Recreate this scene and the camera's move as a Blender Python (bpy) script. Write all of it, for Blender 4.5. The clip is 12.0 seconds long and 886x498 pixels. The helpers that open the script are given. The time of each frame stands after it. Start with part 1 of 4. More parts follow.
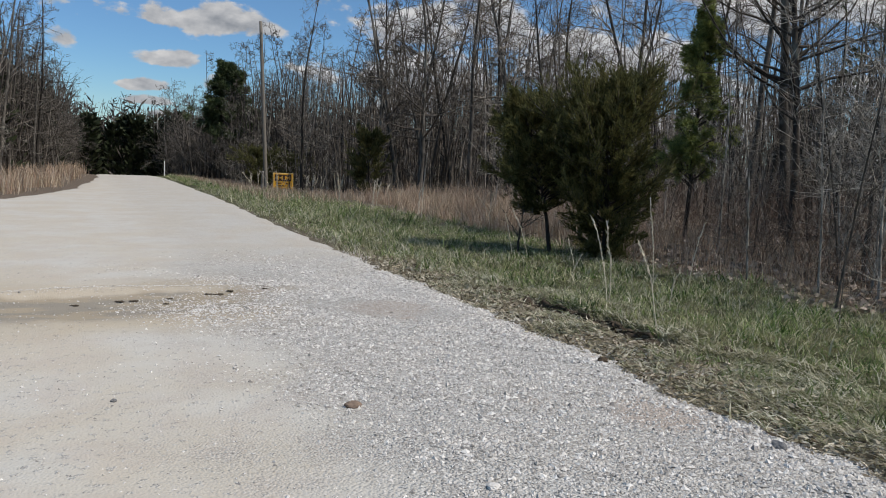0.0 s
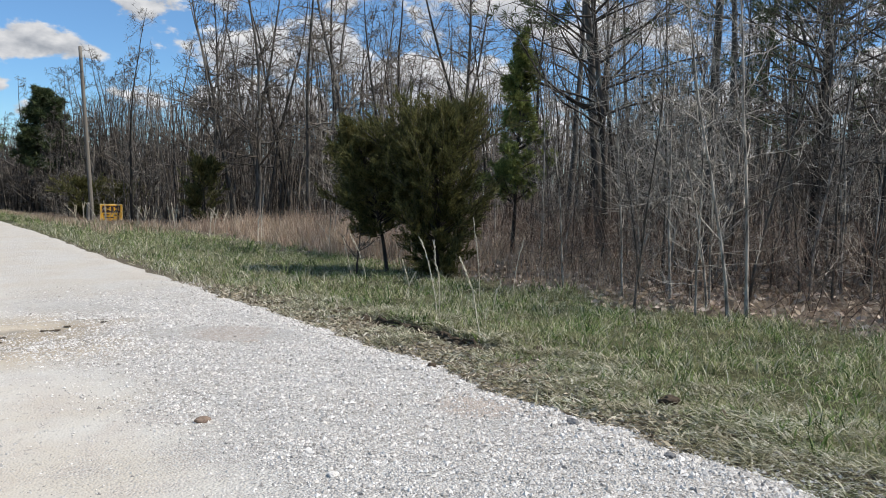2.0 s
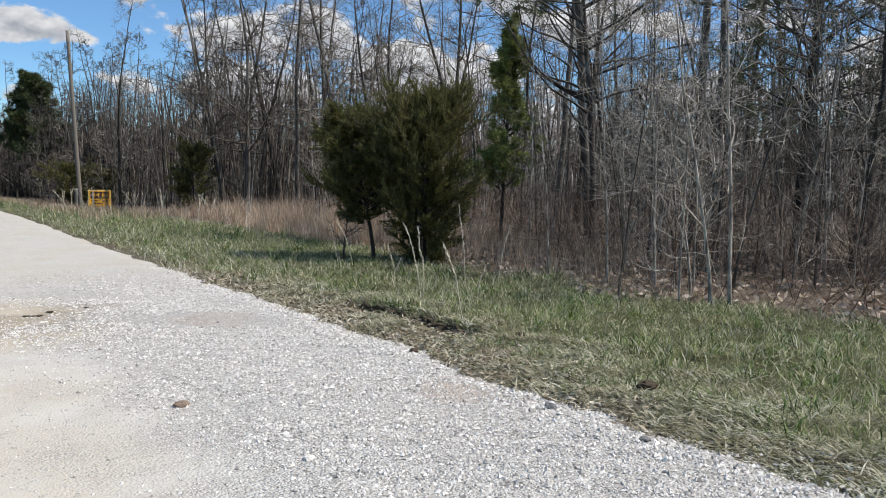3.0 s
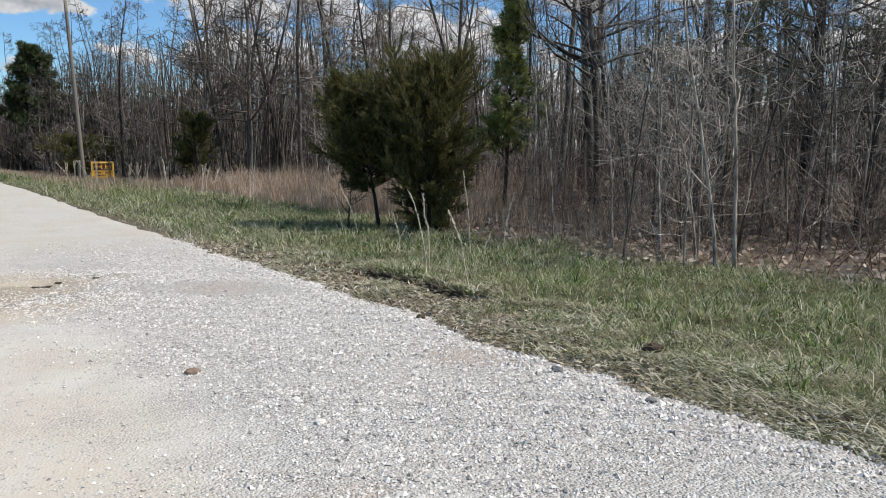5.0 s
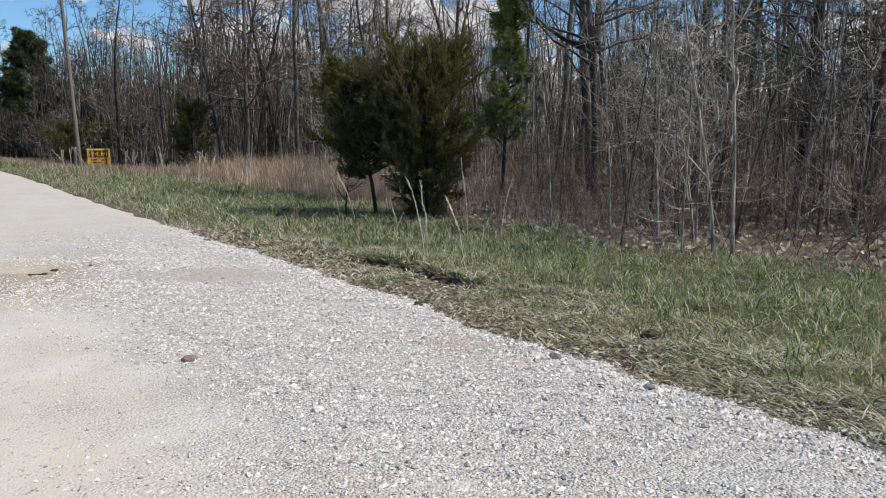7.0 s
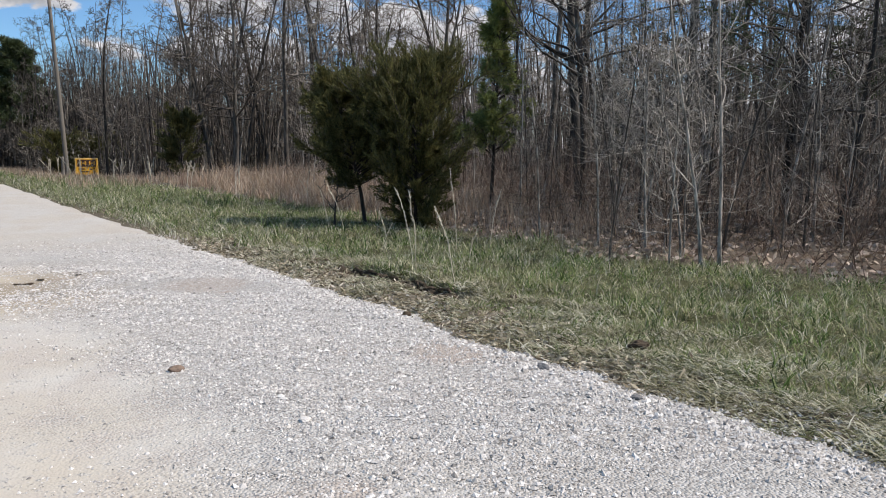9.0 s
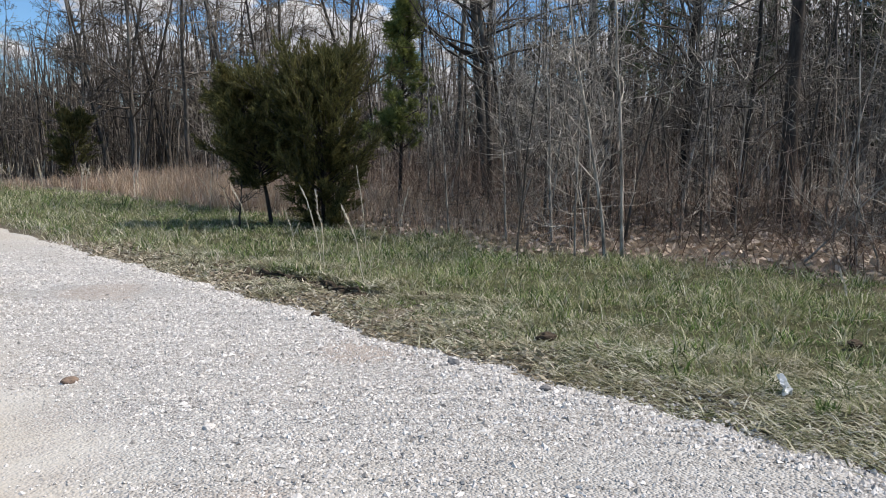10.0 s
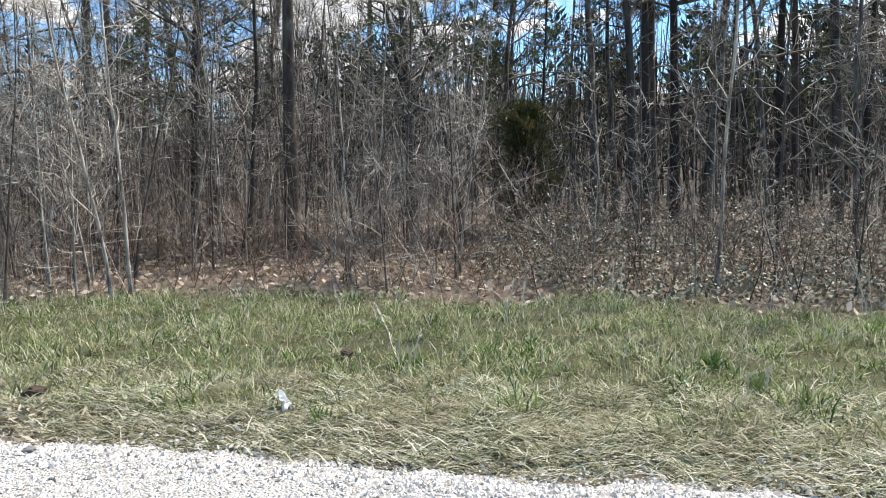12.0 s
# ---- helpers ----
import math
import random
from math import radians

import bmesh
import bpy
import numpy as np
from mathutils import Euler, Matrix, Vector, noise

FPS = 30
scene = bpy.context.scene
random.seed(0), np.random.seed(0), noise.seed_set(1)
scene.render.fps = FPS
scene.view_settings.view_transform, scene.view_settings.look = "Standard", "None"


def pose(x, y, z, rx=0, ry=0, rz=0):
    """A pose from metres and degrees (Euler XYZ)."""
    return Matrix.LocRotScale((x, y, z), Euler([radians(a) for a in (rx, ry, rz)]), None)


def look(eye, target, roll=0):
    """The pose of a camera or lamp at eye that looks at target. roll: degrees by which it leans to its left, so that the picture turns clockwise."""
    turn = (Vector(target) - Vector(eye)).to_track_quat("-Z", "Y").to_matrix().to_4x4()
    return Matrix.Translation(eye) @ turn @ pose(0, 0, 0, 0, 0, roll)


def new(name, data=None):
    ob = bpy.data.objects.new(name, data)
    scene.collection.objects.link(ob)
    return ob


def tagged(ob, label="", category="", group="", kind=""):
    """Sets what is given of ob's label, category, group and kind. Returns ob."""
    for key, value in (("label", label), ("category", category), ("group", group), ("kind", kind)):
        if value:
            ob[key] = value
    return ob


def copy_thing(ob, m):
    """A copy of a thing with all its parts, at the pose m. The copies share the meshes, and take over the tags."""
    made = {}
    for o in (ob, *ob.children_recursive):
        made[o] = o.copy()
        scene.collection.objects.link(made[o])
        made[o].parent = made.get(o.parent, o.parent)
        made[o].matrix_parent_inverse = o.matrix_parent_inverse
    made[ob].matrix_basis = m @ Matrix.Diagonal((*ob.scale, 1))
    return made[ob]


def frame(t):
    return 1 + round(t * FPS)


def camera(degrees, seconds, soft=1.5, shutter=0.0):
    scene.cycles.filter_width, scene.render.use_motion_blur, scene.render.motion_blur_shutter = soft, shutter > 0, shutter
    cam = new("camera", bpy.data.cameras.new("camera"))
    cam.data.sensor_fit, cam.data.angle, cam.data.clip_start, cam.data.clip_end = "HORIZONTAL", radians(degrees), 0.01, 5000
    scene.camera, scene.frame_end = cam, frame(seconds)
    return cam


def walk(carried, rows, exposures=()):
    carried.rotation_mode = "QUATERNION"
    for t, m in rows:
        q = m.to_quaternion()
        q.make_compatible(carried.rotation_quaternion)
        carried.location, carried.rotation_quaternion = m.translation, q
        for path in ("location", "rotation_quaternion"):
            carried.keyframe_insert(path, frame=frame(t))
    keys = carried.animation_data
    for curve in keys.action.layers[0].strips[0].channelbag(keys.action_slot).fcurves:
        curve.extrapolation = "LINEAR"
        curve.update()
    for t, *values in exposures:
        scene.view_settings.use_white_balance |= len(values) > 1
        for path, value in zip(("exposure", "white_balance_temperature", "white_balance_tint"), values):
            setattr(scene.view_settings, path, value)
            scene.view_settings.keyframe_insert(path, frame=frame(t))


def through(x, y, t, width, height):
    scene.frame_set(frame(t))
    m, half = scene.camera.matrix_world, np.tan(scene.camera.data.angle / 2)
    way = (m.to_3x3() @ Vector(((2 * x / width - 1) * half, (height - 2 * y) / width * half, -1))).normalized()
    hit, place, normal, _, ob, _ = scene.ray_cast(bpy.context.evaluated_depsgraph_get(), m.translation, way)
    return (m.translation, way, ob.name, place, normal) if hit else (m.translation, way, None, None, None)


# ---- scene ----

cam = camera(58.8, 12.0, soft=1.0)
PATH = [
    (0, (0.438, 1.424, 1.365), (1.256, 3.237, 1.161), 2.1),
    (0.5, (0.413, 1.172, 1.364), (1.418, 2.882, 1.109), 0.3),
    (1, (0.367, 1.033, 1.412), (1.541, 2.643, 1.243), 0.8),
    (1.5, (0.271, 0.948, 1.376), (1.488, 2.523, 1.19), 1.4),
    (2, (0.216, 0.858, 1.408), (1.378, 2.479, 1.27), 0.4),
    (2.5, (0.271, 0.81, 1.405), (1.413, 2.445, 1.256), 0.7),
    (3, (0.275, 0.808, 1.396), (1.454, 2.415, 1.226), 0.6),
    (3.2, (0.262, 0.822, 1.402), (1.435, 2.431, 1.22), 0.6),
    (4.8, (0.24, 0.795, 1.389), (1.395, 2.408, 1.142), -0.1),
    (5, (0.249, 0.798, 1.386), (1.415, 2.403, 1.135), -0.1),
    (5.5, (0.261, 0.795, 1.392), (1.452, 2.377, 1.111), -0.2),
    (6, (0.259, 0.801, 1.39), (1.448, 2.383, 1.1), -0.3),
    (6.5, (0.261, 0.806, 1.388), (1.44, 2.397, 1.107), -0.3),
    (7, (0.26, 0.817, 1.379), (1.429, 2.415, 1.096), -0.1),
    (9, (0.263, 0.809, 1.379), (1.456, 2.394, 1.122), 0.1),
    (9.5, (0.276, 0.8, 1.38), (1.483, 2.374, 1.133), -0.0),
    (10, (0.301, 0.82, 1.363), (1.666, 2.258, 1.102), -0.5),
    (10.5, (0.289, 0.846, 1.37), (1.796, 2.143, 1.158), -0.3),
    (11, (0.313, 0.829, 1.355), (1.891, 2.038, 1.14), -0.6),
    (11.5, (0.379, 0.77, 1.343), (2.073, 1.814, 1.142), -1.1),
    (11.7, (0.402, 0.738, 1.338), (2.207, 1.577, 1.141), -1.1),
    (11.8, (0.413, 0.721, 1.335), (2.271, 1.433, 1.140), -1.1),
    (12, (0.432, 0.685, 1.329), (2.374, 1.125, 1.136), -1.1),
]
walk(cam, [(t, look(eye, target, roll)) for t, eye, target, roll in PATH],
     exposures=[(0.0, -0.35, 6550, 10), (0.6, -0.28, 6550, 10), (1.4, 0.0, 6550, 10), (3.0, 0.12, 6550, 10), (5.5, 0.05, 6600, 10), (9.5, 0.02, 6600, 13), (10.5, 0.26, 6650, 11), (11.0, 0.4, 6700, 10), (11.4, 0.44, 6700, 10), (12.0, 0.84, 6750, 10)])

# ---------------------------------------------------------------- light
SUN_AZ, SUN_EL = radians(136), radians(52)      # azimuth clockwise from +y
sun_data = bpy.data.lights.new("sun", "SUN")
sun_data.energy, sun_data.angle, sun_data.color = 5.0, radians(0.55), (1.0, 0.96, 0.90)
sun = new("sun", sun_data)
sun.matrix_world = look((0, 0, 0), (-math.sin(SUN_AZ) * math.cos(SUN_EL), -math.cos(SUN_AZ) * math.cos(SUN_EL), -math.sin(SUN_EL)))
sun.location = (40, -30, 60)

world = bpy.data.worlds.new("sky")
scene.world = world
world.use_nodes = True


class Nodes:
    """Short hand for building a node tree."""

    def __init__(self, tree):
        self.tree = tree

    def add(self, kind, **inputs):
        node = self.tree.nodes.new(kind)
        for key, value in inputs.items():
            self.put(node, key.replace("_", " "), value)
        return node

    def put(self, node, key, value):
        socket = node.inputs[int(key[1:])] if key[0] == "i" and key[1:].isdigit() else node.inputs[key]
        if isinstance(value, bpy.types.NodeSocket):
            self.tree.links.new(value, socket)
        else:
            socket.default_value = value

    def math(self, op, a, b=0.0, clamp=False):
        node = self.tree.nodes.new("ShaderNodeMath")
        node.operation, node.use_clamp = op, clamp
        self.put(node, "i0", a)
        self.put(node, "i1", b)
        return node.outputs[0]

    def mix(self, fac, a, b):
        node = self.tree.nodes.new("ShaderNodeMix")
        node.data_type = "RGBA"
        for index, value in ((0, fac), (6, a), (7, b)):
            self.put(node, "i%d" % index, value)
        return node.outputs[2]

    def noise(self, vector, scale, detail=4.0, rough=0.55):
        node = self.add("ShaderNodeTexNoise", Vector=vector, Scale=scale, Detail=detail, Roughness=rough)
        return node.outputs["Fac"]

    def ramp(self, fac, *stops):
        node = self.tree.nodes.new("ShaderNodeValToRGB")
        self.put(node, "i0", fac)
        e = node.color_ramp.elements
        while len(e) < len(stops):
            e.new(0.5)
        for item, (pos, col) in zip(e, stops):
            item.position = pos
            item.color = (*col, 1) if isinstance(col, tuple) else (col, col, col, 1)
        return node.outputs[0]


def band(n, value, lo, hi):
    """0 below lo, 1 above hi."""
    node = n.tree.nodes.new("ShaderNodeMapRange")
    node.interpolation_type = "SMOOTHSTEP"
    n.put(node, "i0", value)
    node.inputs[1].default_value, node.inputs[2].default_value = lo, hi
    return node.outputs[0]


def build_sky():
    n = Nodes(world.node_tree)
    world.node_tree.nodes.clear()
    sky = n.add("ShaderNodeTexSky")
    sky.sky_type, sky.sun_disc = "NISHITA", False
    sky.sun_elevation, sky.sun_rotation = SUN_EL, SUN_AZ
    sky.air_density, sky.dust_density, sky.ozone_density = 1.0, 0.4, 2.5
    way = n.add("ShaderNodeTexCoord").outputs["Generated"]
    split = n.add("ShaderNodeSeparateXYZ", Vector=way)
    az = n.math("MULTIPLY", n.math("ARCTAN2", split.outputs[0], split.outputs[1]), 180 / math.pi)
    el = n.math("MULTIPLY", n.math("ARCSINE", split.outputs[2]), 180 / math.pi)

    def billow(rise):
        """Cloud noise in degrees round and up, flattened towards the horizon."""
        up = n.math("POWER", n.math("MAXIMUM", n.math("ADD", el, rise), 0.05), 0.8)
        at = n.add("ShaderNodeCombineXYZ", X=n.math("MULTIPLY", az, 0.155), Y=n.math("MULTIPLY", up, 0.52), Z=2.3)
        return n.noise(at.outputs[0], 1.0, 9.0, 0.56)

    puff, above = billow(0.0), billow(0.55)
    # open blue over the road, with a few cumulus of their own: azimuth, elevation, half width, half height
    strewn = n.math("SUBTRACT", n.math("SUBTRACT", puff, 0.47), n.math("MULTIPLY", n.math("SUBTRACT", 1.0, band(n, az, 10.0, 16.0)), 0.2))
    heap = None
    for a, e, w, h in ((6.0, 9.2, 6.5, 1.5), (4.5, 6.6, 2.2, 0.8), (3.2, 4.75, 2.3, 0.55), (3.9, 3.75, 2.4, 0.5), (4.0, 3.0, 1.0, 0.4), (-1.4, 7.3, 1.4, 1.1), (8.2, 5.0, 1.6, 0.8), (12.0, 9.0, 3.0, 1.2)):
        dx, dy = n.math("DIVIDE", n.math("SUBTRACT", az, a), w), n.math("DIVIDE", n.math("SUBTRACT", el, e), h)
        dy = n.math("MAXIMUM", dy, n.math("MULTIPLY", dy, -1.7))
        one = n.math("SUBTRACT", 1.0, n.math("SQRT", n.math("ADD", n.math("MULTIPLY", dx, dx), n.math("MULTIPLY", dy, dy))))
        heap = one if heap is None else n.math("MAXIMUM", heap, one)
    heap = n.math("ADD", n.math("MULTIPLY", heap, 0.2), n.math("MULTIPLY", n.math("SUBTRACT", puff, 0.53), 1.0))
    dense = n.math("MAXIMUM", strewn, heap)
    cover = band(n, dense, -0.01, 0.055)
    lit = n.math("ADD", 0.62, n.math("SUBTRACT", n.math("MULTIPLY", n.math("SUBTRACT", puff, above), 5.0), n.math("MULTIPLY", dense, 1.6)), True)
    shade = n.ramp(lit, (0.0, (8.5, 9.2, 10.4)), (0.45, (13.5, 14.0, 14.9)), (1.0, (20.0, 20.0, 20.2)))
    deep = n.mix(1.0, sky.outputs[0], sky.outputs[0])
    tint = deep.node
    tint.blend_type = "MULTIPLY"
    n.put(tint, "i7", (0.45, 0.68, 0.90, 1.0))
    both = n.mix(cover, n.mix(0.65, deep, (4.0, 7.8, 12.0, 1.0)), shade)
    back = n.add("ShaderNodeBackground", Color=both, Strength=0.04)
    out = n.add("ShaderNodeOutputWorld")
    n.put(out, "Surface", back.outputs[0])


build_sky()


# ---------------------------------------------------------------- materials
def material(name, build, rough=0.9, spec=0.25, through=0.0):
    mat = bpy.data.materials.new(name)
    mat.use_nodes = True
    n = Nodes(mat.node_tree)
    bsdf = mat.node_tree.nodes["Principled BSDF"]
    bsdf.inputs["Roughness"].default_value = rough
    bsdf.inputs["Specular IOR Level"].default_value = spec
    colour, relief, depth = build(n)
    n.put(bsdf, "Base Color", colour)
    if relief is not None:
        bump = n.add("ShaderNodeBump", Height=relief, Distance=depth)
        bump.inputs["Strength"].default_value = 0.8
        n.put(bsdf, "Normal", bump.outputs[0])
    if through:
        glow = n.add("ShaderNodeBsdfTranslucent", Color=colour)
        both = n.add("ShaderNodeMixShader", i0=through, i1=bsdf.outputs[0], i2=glow.outputs[0])
        n.put(mat.node_tree.nodes["Material Output"], "Surface", both.outputs[0])
    return mat


def spot(n):
    return n.add("ShaderNodeNewGeometry").outputs["Position"]


def own(n):
    return n.add("ShaderNodeTexCoord").outputs["Object"]


def island(n):
    return n.add("ShaderNodeNewGeometry").outputs["Random Per Island"]


def thing_random(n):
    return n.add("ShaderNodeObjectInfo").outputs["Random"]


def road_look(n):
    p = spot(n)
    split = n.add("ShaderNodeSeparateXYZ", Vector=p)
    x, y = split.outputs[0], split.outputs[1]
    wide = band(n, n.noise(p, 0.75, 4.0), 0.36, 0.64)
    mid = n.noise(p, 2.2, 5.0)
    fine = n.noise(p, 60.0, 3.0, 0.7)
    cells = n.add("ShaderNodeTexVoronoi", Vector=p, Scale=64.0)
    cells.feature = "F1"
    stone = n.ramp(cells.outputs["Distance"], (0.0, 1.0), (0.75, 0.0))
    cell_tone = n.add("ShaderNodeSeparateColor", Color=cells.outputs["Color"]).outputs[0]
    fines = n.mix(wide, (0.55, 0.495, 0.415, 1), (0.575, 0.55, 0.505, 1))
    fines = n.mix(n.math("MULTIPLY", band(n, mid, 0.4, 0.7), 0.5), fines, (0.52, 0.445, 0.385, 1))
    chips = n.mix(cell_tone, (0.24, 0.23, 0.225, 1), (0.66, 0.65, 0.63, 1))
    wobble = n.math("MULTIPLY", n.math("SUBTRACT", n.noise(p, 1.1, 3.0), 0.5), 2.4)
    loose = n.math("MULTIPLY", band(n, n.math("ADD", x, wobble), 0.6, 2.2), n.math("SUBTRACT", 1.0, n.math("MULTIPLY", band(n, y, 9.5, 15.0), 0.65)))
    speck = band(n, n.noise(p, 17.0, 2.0, 0.7), 0.55, 0.68)
    chip_share = n.math("MAXIMUM", n.math("MULTIPLY", loose, 0.75), n.math("MULTIPLY", speck, 0.5))
    colour = n.mix(chip_share, fines, chips)
    # damp strip of mud across the track
    across = n.math("ADD", y, n.math("MULTIPLY", n.math("SUBTRACT", n.noise(p, 1.6, 4.0), 0.5), 0.7))
    strip = n.math("MULTIPLY", band(n, across, 8.2, 8.75), n.math("SUBTRACT", 1.0, band(n, across, 9.65, 9.85)))
    reach = n.math("SUBTRACT", 1.0, band(n, n.math("ADD", x, wobble), 1.3, 2.6))
    strip = n.math("MULTIPLY", strip, reach)
    rim = n.math("MULTIPLY", band(n, across, 7.5, 8.3), n.math("SUBTRACT", 1.0, band(n, across, 10.2, 11.2)))
    colour = n.mix(n.math("MULTIPLY", n.math("MULTIPLY", rim, reach), 0.6), colour, (0.47, 0.385, 0.27, 1))
    pool = band(n, n.noise(n.add("ShaderNodeMapping", Vector=p, Scale=(0.45, 1.6, 1.0)).outputs[0], 2.3, 4.0), 0.44, 0.56)
    mud = n.mix(pool, (0.33, 0.27, 0.19, 1), (0.23, 0.205, 0.17, 1))
    colour = n.mix(n.math("MULTIPLY", strip, 0.85), colour, mud)
    # bare reddish patches where the gravel has worn off
    worn = n.math("MULTIPLY", band(n, n.noise(p, 0.9, 3.0), 0.60, 0.72), loose)
    spot_x = n.math("DIVIDE", n.math("SUBTRACT", x, 3.05), 0.5)
    spot_y = n.math("DIVIDE", n.math("SUBTRACT", y, 8.45), 0.42)
    bare = n.math("ADD", n.math("MULTIPLY", spot_x, spot_x), n.math("MULTIPLY", spot_y, spot_y))
    bare = n.math("MULTIPLY", n.math("SUBTRACT", 1.0, band(n, n.math("ADD", bare, n.math("MULTIPLY", wobble, 0.5)), 0.3, 1.2)), 0.6)
    worn = n.math("MAXIMUM", worn, bare)
    near_x = n.math("DIVIDE", n.math("SUBTRACT", x, 3.44), 0.30)
    near_y = n.math("DIVIDE", n.math("SUBTRACT", y, 4.95), 0.34)
    near = n.math("ADD", n.math("MULTIPLY", near_x, near_x), n.math("MULTIPLY", near_y, near_y))
    near = n.math("SUBTRACT", 1.0, band(n, n.math("ADD", near, n.math("MULTIPLY", wobble, 0.5)), 0.3, 1.3))
    worn = n.math("MAXIMUM", worn, n.math("MULTIPLY", near, 0.8))
    colour = n.mix(n.math("MULTIPLY", worn, 0.5), colour, (0.45, 0.33, 0.25, 1))
    colour = n.mix(n.math("MULTIPLY", band(n, fine, 0.35, 0.75), 0.30), n.mix(0.25, colour, (0.2, 0.18, 0.15, 1)), colour)
    relief = n.math("ADD", n.math("MULTIPLY", stone, n.math("ADD", chip_share, 0.15)), n.math("MULTIPLY", fine, 0.16))
    return colour, relief, 0.018


def ground_look(n):
    p = spot(n)
    split = n.add("ShaderNodeSeparateXYZ", Vector=p)
    x, y = split.outputs[0], split.outputs[1]
    wide, mid, fine = n.noise(p, 0.4, 3.0), n.noise(p, 4.0, 4.0), n.noise(p, 45.0, 4.0, 0.7)
    wob0 = n.math("MULTIPLY", n.math("SUBTRACT", n.noise(p, 1.7, 3.0), 0.5), 3.0)
    dry = n.mix(mid, (0.19, 0.152, 0.118, 1), (0.42, 0.35, 0.272, 1))
    damp = n.mix(mid, (0.07, 0.058, 0.042, 1), (0.19, 0.155, 0.11, 1))
    torn = n.math("MULTIPLY", band(n, n.math("ADD", y, wob0), 4.6, 5.8), n.math("SUBTRACT", 1.0, band(n, n.math("ADD", y, wob0), 12.0, 15.0)))
    soil = n.mix(torn, damp, dry)
    turf = n.mix(n.math("MULTIPLY", n.math("ADD", mid, fine), 0.5), (0.022, 0.026, 0.01, 1), (0.12, 0.115, 0.055, 1))
    litter = n.mix(fine, (0.055, 0.042, 0.032, 1), (0.205, 0.16, 0.122, 1))
    wob = n.math("MULTIPLY", n.math("SUBTRACT", wide, 0.5), 1.6)
    green = n.math("MULTIPLY", band(n, n.math("ADD", x, wob), 4.3, 4.9), n.math("SUBTRACT", 1.0, band(n, n.math("ADD", x, wob), 7.7, 8.6)))
    edge = band(n, n.math("ADD", x, wob), 3.0, 4.0)
    litter = n.mix(band(n, x, 22.0, 40.0), litter, n.mix(mid, (0.075, 0.062, 0.05, 1), (0.17, 0.145, 0.12, 1)))
    colour = n.mix(edge, litter, soil)
    colour = n.mix(band(n, n.math("ADD", x, wob), 7.6, 8.4), colour, litter)
    colour = n.mix(green, colour, turf)
    return colour, n.math("ADD", fine, n.math("MULTIPLY", mid, 0.6)), 0.03


def stone_look(n):
    r = island(n)
    p = own(n)
    base = n.ramp(r, (0.0, (0.16, 0.15, 0.14)), (0.16, (0.36, 0.345, 0.325)), (0.45, (0.575, 0.545, 0.515)), (0.8, (0.66, 0.63, 0.60)), (1.0, (0.76, 0.74, 0.71)))
    return n.mix(n.math("MULTIPLY", n.noise(p, 70.0, 3.0), 0.4), base, (0.48, 0.44, 0.39, 1)), n.noise(p, 180.0, 2.0), 0.002


def blade_look(stops, tint=(0.30, 0.26, 0.17, 1)):
    def build(n):
        base = n.ramp(island(n), *stops)
        patch = band(n, n.noise(own(n), 1.9, 6.0, 0.66), 0.42, 0.60)
        return n.mix(n.math("MULTIPLY", patch, 0.48), base, tint), None, 0
    return build


def bark_look(dark, light, scale=9.0):
    def build(n):
        p = own(n)
        stretch = n.add("ShaderNodeMapping", Vector=p, Scale=(1.0, 1.0, 0.22)).outputs[0]
        furrow = n.noise(stretch, scale, 5.0, 0.65)
        tone = n.mix(band(n, furrow, 0.3, 0.7), dark, light)
        tone = n.mix(n.math("MULTIPLY", band(n, n.noise(p, 2.2, 3.0), 0.55, 0.75), 0.45), tone, (0.30, 0.31, 0.27, 1))
        return n.mix(n.math("MULTIPLY", band(n, thing_random(n), 0.52, 0.72), 0.85), tone, dark), furrow, 0.03
    return build


def leafy_look(dark, light, brown):
    def build(n):
        base = n.mix(island(n), dark, light)
        return n.mix(n.math("MULTIPLY", band(n, n.noise(own(n), 2.6, 3.0), 0.5, 0.75), 0.5), base, brown), None, 0
    return build


def flat_look(colour, other, scale, relief=0.0):
    def build(n):
        p = own(n)
        f = n.noise(p, scale, 5.0, 0.6)
        return n.mix(f, colour, other), (f if relief else None), relief
    return build


ROAD = material("gravel_road", road_look, 0.95)
GROUND = material("soil_and_litter", ground_look, 0.95)
STONE = material("limestone_gravel", stone_look, 0.85)
GRASS = material("green_grass", blade_look([(0.0, (0.025, 0.055, 0.012)), (0.2, (0.05, 0.10, 0.022)), (0.44, (0.135, 0.225, 0.05)), (0.66, (0.30, 0.36, 0.14)), (0.78, (0.52, 0.49, 0.32)), (1.0, (0.72, 0.68, 0.53))], (0.36, 0.315, 0.20, 1)), 0.6, 0.3, 0.33)
STRAW = material("dead_grass", blade_look([(0.0, (0.045, 0.06, 0.02)), (0.25, (0.16, 0.175, 0.08)), (0.52, (0.35, 0.35, 0.225)), (0.78, (0.58, 0.555, 0.42)), (1.0, (0.78, 0.76, 0.66))]), 0.7, 0.25, 0.3)
SEDGE = material("broomsedge", blade_look([(0.0, (0.27, 0.175, 0.12)), (0.5, (0.50, 0.36, 0.265)), (1.0, (0.74, 0.62, 0.49))]), 0.7, 0.25, 0.3)
BARK = material("oak_bark", bark_look((0.032, 0.028, 0.024, 1), (0.16, 0.145, 0.125, 1)))
PALE_BARK = material("sapling_bark", bark_look((0.045, 0.038, 0.031, 1), (0.56, 0.505, 0.43, 1), 14.0))
PINE_BARK = material("pine_bark", bark_look((0.026, 0.022, 0.019, 1), (0.10, 0.082, 0.068, 1), 7.0))
